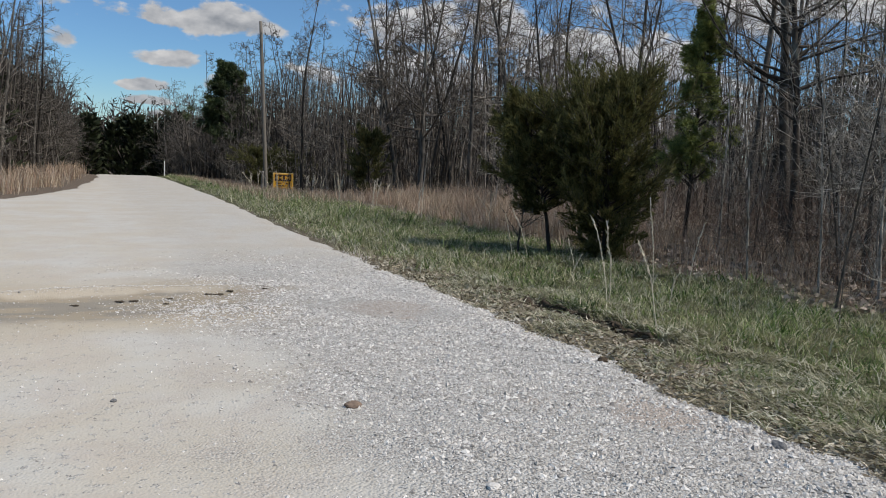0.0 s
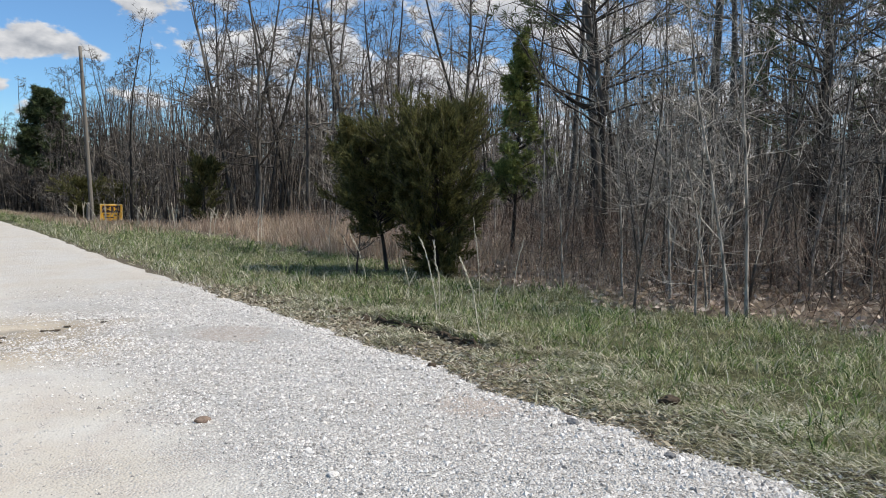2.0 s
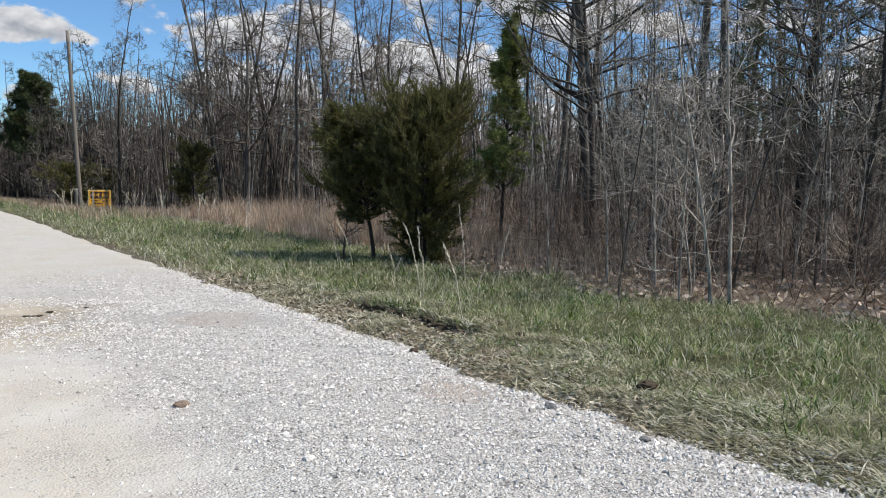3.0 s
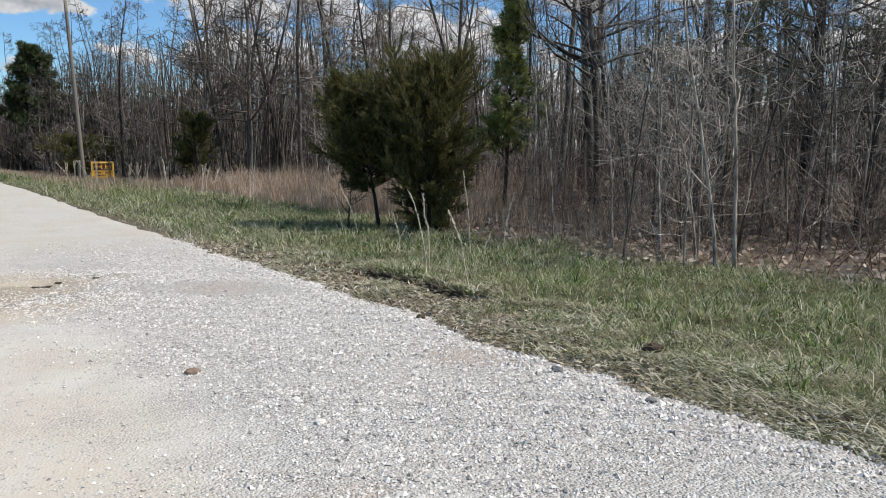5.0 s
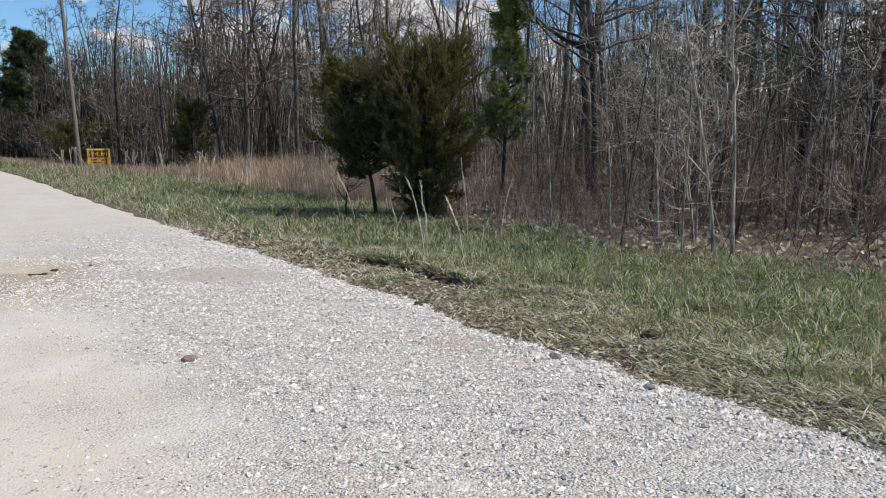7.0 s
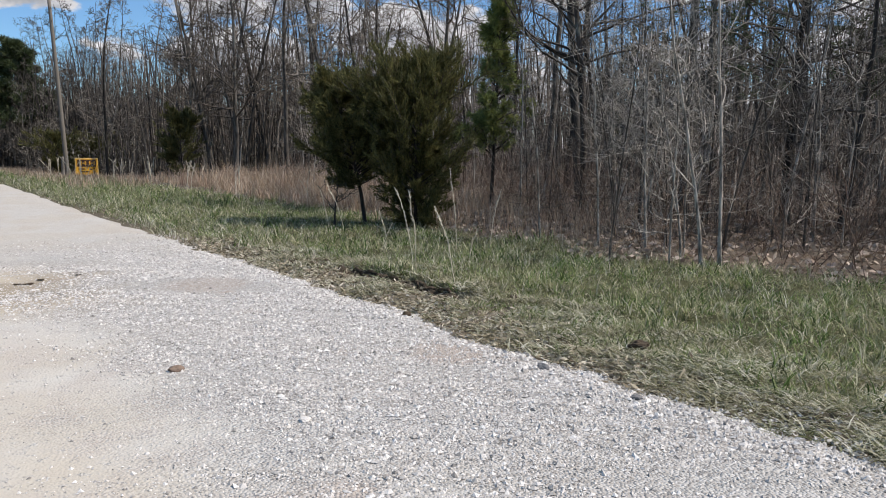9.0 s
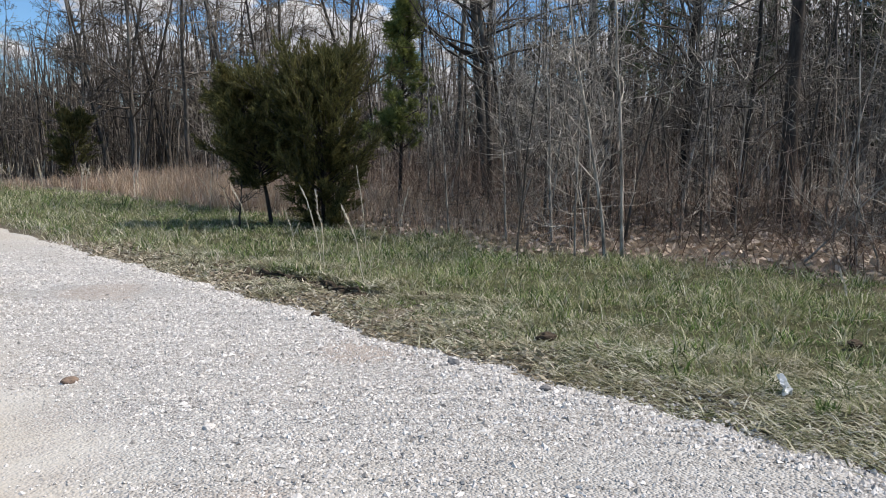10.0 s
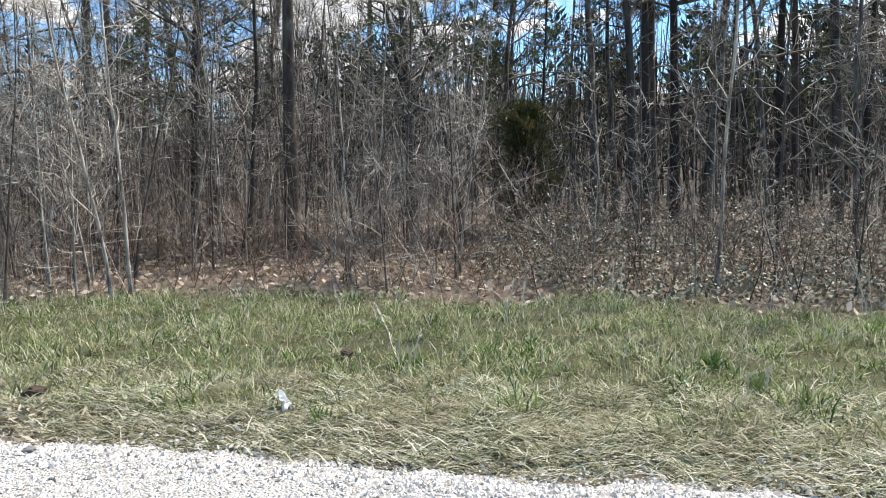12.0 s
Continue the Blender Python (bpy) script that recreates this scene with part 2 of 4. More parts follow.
STEMS = material("undergrowth_stems", blade_look([(0.0, (0.035, 0.027, 0.021)), (0.5, (0.125, 0.088, 0.066)), (0.82, (0.25, 0.19, 0.15)), (1.0, (0.50, 0.44, 0.37))], (0.14, 0.08, 0.055, 1)), 0.85)
# far stems and twigs: shade of the deep wood put into the bark colour
FAR_STEMS = material("shaded_distant_stems", blade_look([(0.0, (0.024, 0.02, 0.017)), (0.6, (0.082, 0.07, 0.06)), (1.0, (0.23, 0.205, 0.175))], (0.055, 0.047, 0.04, 1)), 0.85)
DARK_TWIG = material("shaded_distant_twigs", bark_look((0.052, 0.045, 0.038, 1), (0.19, 0.168, 0.142, 1), 3.0))
TWIG = material("bare_twigs", bark_look((0.07, 0.058, 0.047, 1), (0.30, 0.26, 0.215, 1), 5.0))
PALE_TWIG = material("pale_twigs", bark_look((0.06, 0.048, 0.038, 1), (0.60, 0.545, 0.465, 1), 5.0))
CEDAR = material("cedar_sprays", leafy_look((0.042, 0.05, 0.02, 1), (0.185, 0.175, 0.066, 1), (0.19, 0.15, 0.06, 1)), 0.75, 0.2, 0.35)
NEEDLE = material("pine_needles", leafy_look((0.09, 0.125, 0.04, 1), (0.32, 0.35, 0.11, 1), (0.34, 0.33, 0.11, 1)), 0.55, 0.3, 0.45)
DARK_NEEDLE = material("mature_pine_needles", leafy_look((0.03, 0.05, 0.022, 1), (0.11, 0.135, 0.055, 1), (0.105, 0.10, 0.05, 1)), 0.55, 0.3, 0.2)
# near-black needles: shade over the far woods put into their colour
SHADED_NEEDLE = material("shaded_distant_needles", leafy_look((0.012, 0.018, 0.009, 1), (0.04, 0.05, 0.022, 1), (0.045, 0.042, 0.022, 1)), 0.7, 0.2, 0.1)
LEAF = material("fallen_leaves", blade_look([(0.0, (0.16, 0.11, 0.08)), (0.5, (0.40, 0.31, 0.25)), (1.0, (0.66, 0.56, 0.48))]), 0.75, 0.25, 0.25)
DIRT = material("dark_soil", flat_look((0.03, 0.022, 0.015, 1), (0.105, 0.078, 0.053, 1), 25.0, 0.02), 0.95)
ROCK = material("brown_rock", flat_look((0.10, 0.07, 0.055, 1), (0.30, 0.22, 0.165, 1), 40.0, 0.01), 0.85)
DARK_ROCK = material("grey_rock", flat_look((0.10, 0.10, 0.105, 1), (0.21, 0.205, 0.20, 1), 30.0, 0.01), 0.85)
POLE = material("weathered_pole", bark_look((0.17, 0.15, 0.125, 1), (0.33, 0.305, 0.265, 1), 12.0), 0.85)
YELLOW = material("yellow_paint", flat_look((0.72, 0.36, 0.03, 1), (0.80, 0.44, 0.05, 1), 6.0), 0.5)
PALE_YELLOW = material("faded_yellow_paint", flat_look((0.74, 0.50, 0.16, 1), (0.80, 0.58, 0.24, 1), 6.0), 0.5)
RUST = material("dark_brown_paint", flat_look((0.045, 0.025, 0.018, 1), (0.11, 0.06, 0.04, 1), 8.0), 0.6)
BLACK = material("black_paint", flat_look((0.02, 0.018, 0.015, 1), (0.045, 0.04, 0.035, 1), 8.0), 0.6)
PAPER = material("white_paper", flat_look((0.74, 0.73, 0.70, 1), (0.84, 0.83, 0.81, 1), 14.0, 0.01), 0.7)


# ---------------------------------------------------------------- mesh helpers
def mesh_of(name, blocks, mat, smooth=True):
    """One mesh from blocks of (vertices, faces), every block with faces of one size."""
    verts, loops, totals, base = [], [], [], 0
    for v, *faces in blocks:
        v = np.asarray(v, dtype=np.float32).reshape(-1, 3)
        for f in faces:
            f = np.asarray(f, dtype=np.int32)
            loops.append((f + base).ravel())
            totals.append(np.full(len(f), f.shape[1], dtype=np.int32))
        verts.append(v)
        base += len(v)
    verts, loops, totals = np.concatenate(verts), np.concatenate(loops), np.concatenate(totals)
    me = bpy.data.meshes.new(name)
    me.vertices.add(len(verts))
    me.vertices.foreach_set("co", verts.ravel())
    me.loops.add(len(loops))
    me.loops.foreach_set("vertex_index", loops)
    me.polygons.add(len(totals))
    me.polygons.foreach_set("loop_start", np.concatenate([[0], np.cumsum(totals)[:-1]]).astype(np.int32))
    me.polygons.foreach_set("loop_total", totals)
    me.polygons.foreach_set("use_smooth", np.full(len(totals), smooth))
    me.update(calc_edges=True)
    me.materials.append(mat)
    return me


def part(name, me, parent, label=""):
    ob = new(name, me)
    ob.parent = parent
    return tagged(ob, label)


def unit(v):
    return v / np.maximum(np.linalg.norm(v, axis=-1, keepdims=True), 1e-9)


def tubes(pts, rad, sides=3):
    """Tapered tubes along B polylines of n points: pts (B, n, 3), rad (B, n)."""
    b, n, _ = pts.shape
    run = unit(np.gradient(pts, axis=1))
    ref = np.where(np.abs(run[..., 2:3]) > 0.9, np.array([1.0, 0, 0]), np.array([0, 0, 1.0]))
    u = unit(np.cross(run, ref))
    w = np.cross(run, u)
    a = np.arange(sides) * 2 * np.pi / sides
    ring = u[:, :, None] * np.cos(a)[:, None] + w[:, :, None] * np.sin(a)[:, None]
    v = pts[:, :, None] + ring * rad[:, :, None, None]
    i = np.arange(b)[:, None, None] * n * sides + np.arange(n - 1)[None, :, None] * sides
    k = np.arange(sides)
    k2 = (k + 1) % sides
    f = np.stack([i + k, i + k2, i + sides + k2, i + sides + k], -1)
    return v.reshape(-1, 3), f.reshape(-1, 4)


def grow(rng, base, way, length, n, wander, lift):
    """Polylines that start at base, go off along way and wander."""
    b = len(base)
    pts, d = [base], unit(way)
    step = (length / (n - 1))[:, None]
    for _ in range(n - 1):
        d = unit(d + rng.normal(0, wander, (b, 3)) + np.array([0, 0, lift]))
        pts.append(pts[-1] + d * step)
    return np.stack(pts, 1)


def along(pts, which, t):
    """Points at the share t of the polylines which, and the direction there."""
    n = pts.shape[1]
    f = np.clip(t, 0, 0.9999) * (n - 1)
    i = f.astype(int)
    a, b = pts[which, i], pts[which, i + 1]
    return a + (b - a) * (f - i)[:, None], unit(b - a)


def branch_off(rng, pts, lens, count, lo, hi, turn, ratio, n, wander, lift, least=0.0):
    """count new branches off each polyline."""
    which = np.repeat(np.arange(len(pts)), count)
    t = rng.uniform(lo, hi, len(which))
    p, d = along(pts, which, t)
    side = unit(np.cross(d, rng.normal(0, 1, (len(which), 3))))
    way = d * math.cos(turn) + side * math.sin(turn)
    new_len = np.maximum(lens[which] * ratio * (1.15 - 0.65 * t) * rng.uniform(0.6, 1.25, len(which)), least)
    return grow(rng, p, way, new_len, n, wander, lift), new_len, which, t


def taper(start, n, end=0.25):
    return np.asarray(start)[:, None] * np.linspace(1, end, n)[None, :]


def spikelets(rng, pts, dirs, length, width):
    """Thin diamond-shaped sprays at pts along dirs."""
    b = len(pts)
    d = unit(dirs)
    side = unit(np.cross(d, rng.normal(0, 1, (b, 3))))
    ln = (length * rng.uniform(0.6, 1.3, b))[:, None]
    wd = (width * rng.uniform(0.6, 1.3, b))[:, None]
    v = np.stack([pts, pts + d * ln * 0.45 + side * wd, pts + d * ln, pts + d * ln * 0.45 - side * wd], 1)
    f = np.arange(b)[:, None] * 4 + np.arange(4)[None, :]
    return v.reshape(-1, 3), f


def bare_tree(seed, h, r, first, nb, reach, sub, twig, lean=0.06, rise=30, twig_mat=None, bark=None, fine=0.006, wander=0.05, limb=0.55):
    """The meshes of a leafless tree: trunk with limbs, and crown of twigs."""
    rng = np.random.default_rng(seed)
    trunk = grow(rng, np.zeros((1, 3)), np.array([[rng.normal(0, lean), rng.normal(0, lean), 1.0]]), np.array([h]), 14, wander, 0.05)
    trunk[0, 0, 2] = -0.15
    t = np.sort(rng.uniform(first, 0.97, nb))
    p, _ = along(trunk, np.zeros(nb, int), t)
    az = rng.uniform(0, 2 * np.pi, nb)
    el = np.radians(rng.normal(rise, 18, nb))
    way = np.stack([np.cos(az) * np.cos(el), np.sin(az) * np.cos(el), np.sin(el)], -1)
    length = reach * h * (1.05 - 0.7 * (t - first) / (1 - first)) * rng.uniform(0.45, 1.25, nb)
    limbs = grow(rng, p, way, length, 6, 0.2, 0.05)
    tr = r * (1 - 0.88 * np.linspace(0, 1, 14) ** 0.9)[None, :]
    tr[0, 0] *= 1.35
    r1 = np.maximum(np.minimum(r * (1 - 0.88 * t) * limb, 0.014 + length * 0.012), fine * 1.5)
    l2, len2, w2, t2 = branch_off(rng, limbs, length, sub, 0.15, 1.0, radians(54), 0.55, 3, 0.17, 0.03)
    l3, len3, w3, t3 = branch_off(rng, l2, len2, twig, 0.15, 1.0, radians(56), 0.55, 2, 0.12, 0.02, 0.15)
    r2 = np.maximum(r1[w2] * 0.42, fine * 1.1)
    trunk_me = mesh_of("trunk", [tubes(trunk, tr, 7)], bark or BARK)
    crown_me = mesh_of("crown", [tubes(limbs, taper(r1, 6, 0.3), 3), tubes(l2, taper(r2, 3, 0.45), 3), spikelets(rng, l3[:, 0], l3[:, 1] - l3[:, 0], len3, fine)], twig_mat or TWIG)
    return trunk_me, crown_me


def tree_thing(name, meshes, parts, label, category, group):
    """An Empty at the foot that parents the parts, at the origin, to be copied."""
    root = new(name)
    root.empty_display_size = 0.3
    for me, pname in zip(meshes, parts):
        part(pname, me, root)
    return tagged(root, label, category, group)


class Kind:
    """A kind of plant: the first call places the original, later calls copy it."""

    def __init__(self, *args):
        self.args, self.first = args, None

    def place(self, x, y, turn=0.0, size=1.0, tall=1.0, tilt=0.0, label=""):
        m = pose(x, y, ground_z(x, y) - 0.02, tilt, 0, turn)
        if self.first is None:
            self.first = tree_thing(*self.args)
            ob = self.first
            ob.matrix_basis = m
        else:
            ob = copy_thing(self.first, m)
        ob.scale = (size, size, size * tall)
        return tagged(ob, label)


# ---------------------------------------------------------------- plan
def smooth(v, lo, hi):
    s = np.clip((np.asarray(v, float) - lo) / (hi - lo), 0, 1)
    return s * s * (3 - 2 * s)


def ripple(x, y, f, seed=0.0):
    return (np.sin(x * f * 1.3 + y * f * 0.7 + seed) + np.sin(y * f * 1.7 - x * f * 0.6 + 2.1 * seed + 1.0) + np.sin((x + y) * f * 2.9 + seed * 0.7)) / 3


def right_edge(y):
    y = np.asarray(y, float)
    return np.interp(y, [-60, 0, 9, 18, 31, 55, 75, 160], [3.6, 3.75, 4.05, 4.2, 4.75, 5.1, 5.2, 5.2]) + 0.06 * ripple(y * 0, y, 1.1, 0.4) + 0.055 * ripple(y * 0, y, 4.3, 1.4) + 0.04 * ripple(y * 0, y, 13.0, 2.4)


def left_edge(y):
    y = np.asarray(y, float)
    return np.interp(y, [-60, 14, 20, 24, 28, 31, 38, 57, 160], [-16, -16, -13, -7, -2.2, -1.2, -0.1, 0.9, 1.1]) + 0.12 * ripple(y * 0, y, 0.9, 3.0)


def drop(y):
    return -0.00075 * np.clip(np.asarray(y, float) - 58, 0, 95) ** 2


def ground_z(x, y):
    x, y = np.asarray(x, float), np.asarray(y, float)
    out = np.maximum(smooth(x, right_edge(y) - 0.02, right_edge(y) + 0.5), smooth(-x, -left_edge(y), -left_edge(y) + 0.6))
    rough = 0.025 * ripple(x, y, 1.9, 0.3) + 0.018 * ripple(x, y, 5.3, 1.1)
    woods = smooth(x, 8, 12) * 0.08 * ripple(x, y, 0.55, 2.0)
    cut = 4.66 + 0.05 * ripple(x * 0, y, 5.0, 0.2)
    bank = 0.07 * smooth(x, cut, cut + 0.10) * smooth(y, 5.9, 6.5) * (1 - smooth(y, 8.2, 9.2)) * (1 - smooth(x, 5.3, 6.6))
    groove = -0.03 * np.exp(-((x - cut + 0.05) / 0.05) ** 2) * smooth(y, 6.0, 6.5) * (1 - smooth(y, 8.2, 8.8))
    far = smooth(x, 30, 100) * (9 + 2.2 * ripple(x, y, 0.09, 1.0)) * (1 - smooth(y, 40, 75)) + smooth(x, 60, 220) * 4 + smooth(-x, 60, 220) * 6
    z = -0.045 + out * (0.05 + rough + woods) + bank + groove + drop(y) + far - 0.36 * smooth(x, 6.0, 8.8) * smooth(y, 33, 45)
    return z if z.ndim else float(z)


def steps(*runs):
    out = [np.arange(a, b, s) for a, b, s in runs]
    return np.concatenate(out)


def grid_mesh(name, gx, gy, z, mat):
    nx, ny = gx.shape[1], gx.shape[0]
    i = np.arange(ny - 1)[:, None] * nx + np.arange(nx - 1)[None, :]
    f = np.stack([i, i + 1, i + nx + 1, i + nx], -1).reshape(-1, 4)
    return mesh_of(name, [(np.stack([gx, gy, z], -1).reshape(-1, 3), f)], mat)


def build_ground():
    xs = steps((-2600, -600, 400), (-600, -100, 60), (-100, -20, 8), (-20, 3, 1.0), (3, 6.6, 0.055), (6.6, 12, 0.2), (12, 40, 1.0), (40, 120, 8), (120, 600, 60), (600, 2700, 400))
    ys = steps((-2600, -600, 400), (-600, -100, 60), (-100, -10, 6), (-10, -1, 0.6), (-1, 13, 0.08), (13, 40, 0.5), (40, 160, 3), (160, 600, 60), (600, 2700, 400))
    gx, gy = np.meshgrid(xs, ys)
    ob = new("ground", grid_mesh("ground", gx, gy, ground_z(gx, gy), GROUND))
    tagged(ob, "brown soil, turf and leaf litter beside a gravel road", "ground", kind="structure")
    v = steps((-60, -2, 2.0), (-2, 14, 0.10), (14, 40, 0.5), (40, 160.1, 2.0))
    u = np.concatenate([np.linspace(0, 0.6, 14)[:-1], np.linspace(0.6, 1, 70)])
    gy = np.repeat(v[:, None], len(u), 1)
    lo, hi = left_edge(v)[:, None], right_edge(v)[:, None]
    gx = lo + (hi - lo) * u[None, :]
    rim = np.minimum(smooth(gx - lo, 0, 0.35), smooth(hi - gx, 0, 0.30))
    ridge = 0.05 * np.exp(-((gy - 9.92 - 0.1 * np.sin(gx * 2)) / 0.16) ** 2) * (1 - smooth(gx, 2.0, 3.2))
    dip = -0.03 * np.exp(-((gy - 9.1) / 0.35) ** 2) * (1 - smooth(gx, 1.2, 2.6))
    z = -0.03 + 0.032 * rim + 0.012 * ripple(gx, gy, 1.3, 0.9) + 0.006 * ripple(gx, gy, 6.0, 2.9) + ridge + dip + drop(gy)
    ob = new("road", grid_mesh("road", gx, gy, z, ROAD))
    tagged(ob, "pale limestone gravel road with compacted fines and a damp muddy strip", "road", kind="structure")


build_ground()


def road_z(x, y):
    ridge = 0.05 * np.exp(-((y - 9.92 - 0.1 * np.sin(x * 2)) / 0.16) ** 2) * (1 - smooth(x, 2.0, 3.2))
    dip = -0.03 * np.exp(-((y - 9.1) / 0.35) ** 2) * (1 - smooth(x, 1.2, 2.6))
    rim = smooth(right_edge(y) - x, 0, 0.30)
    return -0.03 + 0.032 * rim + 0.012 * ripple(x, y, 1.3, 0.9) + 0.006 * ripple(x, y, 6.0, 2.9) + ridge + dip + drop(y)


# ---------------------------------------------------------------- forest trees
def oak(i, row, sub, twig, fine, group, label):
    h, r, f, nb, reach = row
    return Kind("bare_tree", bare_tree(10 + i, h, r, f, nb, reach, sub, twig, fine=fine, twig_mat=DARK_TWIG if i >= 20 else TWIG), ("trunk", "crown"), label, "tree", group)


OAKS = [oak(i, row, 6, 9, 0.0065, "bare woodland trees", "tall leafless hardwood tree with grey-brown bark in the woods")
        for i, row in enumerate([(12.5, 0.115, 0.25, 26, 0.22), (11.0, 0.09, 0.2, 24, 0.22), (13.5, 0.13, 0.33, 26, 0.23), (10.0, 0.075, 0.15, 24, 0.24), (12.0, 0.105, 0.3, 22, 0.25), (8.5, 0.062, 0.12, 24, 0.25)])]
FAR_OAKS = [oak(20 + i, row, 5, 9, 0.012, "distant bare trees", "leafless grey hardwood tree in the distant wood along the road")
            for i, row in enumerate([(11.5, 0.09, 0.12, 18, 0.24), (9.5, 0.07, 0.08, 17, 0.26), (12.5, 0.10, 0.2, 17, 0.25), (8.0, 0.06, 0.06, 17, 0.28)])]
SAPLINGS = [Kind("sapling", bare_tree(40 + i, h, r, f, nb + 3, reach * 1.05, 3, 4, 0.06, 27, PALE_TWIG, PALE_BARK, 0.0036, 0.045, 0.5), ("trunk", "crown"),
                 "thin leafless sapling with pale grey bark at the wood's edge", "sapling", "saplings at the wood's edge")
            for i, (h, r, f, nb, reach) in enumerate([(5.6, 0.022, 0.12, 20, 0.22), (4.4, 0.016, 0.08, 18, 0.26), (6.4, 0.025, 0.2, 20, 0.18), (3.4, 0.013, 0.1, 16, 0.30), (5.0, 0.019, 0.05, 22, 0.28)])]
BUSHES = [Kind("bare_shrub", bare_tree(60 + i, h, r, 0.04, nb, 0.45, 3, 4, 0.12, 46, PALE_TWIG, PALE_BARK, 0.003, 0.10, 0.45), ("trunk", "crown"),
               "low leafless shrub with fine grey-brown twigs", "shrub", "bare shrubs under the trees")
          for i, (h, r, nb) in enumerate([(2.0, 0.014, 15), (1.5, 0.011, 14), (2.6, 0.016, 17)])]


# gaps in the thicket: from the verge inwards, and their half width
# the first four lead to a tree, the last two are cut for sun
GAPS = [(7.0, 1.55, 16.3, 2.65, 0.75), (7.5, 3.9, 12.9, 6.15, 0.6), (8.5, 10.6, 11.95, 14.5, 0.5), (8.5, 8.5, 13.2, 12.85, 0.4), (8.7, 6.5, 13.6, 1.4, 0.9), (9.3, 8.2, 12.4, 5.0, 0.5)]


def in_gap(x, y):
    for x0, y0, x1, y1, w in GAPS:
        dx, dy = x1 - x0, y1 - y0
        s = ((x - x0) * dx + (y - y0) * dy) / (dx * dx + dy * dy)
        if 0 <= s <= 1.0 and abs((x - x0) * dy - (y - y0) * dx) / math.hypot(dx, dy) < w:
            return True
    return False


def scatter(kinds, rng, n, inside, gap, sizes, placed, tall=(0.9, 1.1)):
    tries = 0
    while n > 0 and tries < 20000:
        tries += 1
        x, y = inside(rng)
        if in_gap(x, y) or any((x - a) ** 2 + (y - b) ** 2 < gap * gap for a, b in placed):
            continue
        placed.append((x, y))
        k = kinds[rng.integers(len(kinds))]
        k.place(x, y, rng.uniform(0, 360), rng.uniform(*sizes), rng.uniform(*tall), rng.normal(0, 2.5))
        n -= 1


def wood_front(y):
    """Where the trees begin, to the right of the road."""
    return np.interp(y, [-30, 2, 8, 12, 16, 28, 40, 60, 90], [17.0, 15.0, 13.0, 12.5, 16.0, 14.5, 13.0, 11.0, 8.5])


def edge_zone(r):
    y = r.uniform(-8, 13)
    x = 8.5 + abs(r.normal(0, 4.5)) + (0.0 if y < 9 else 1.4)
    return (x, y) if y > 1.4 or r.random() < 0.14 else (x, r.uniform(1.4, 8.0))


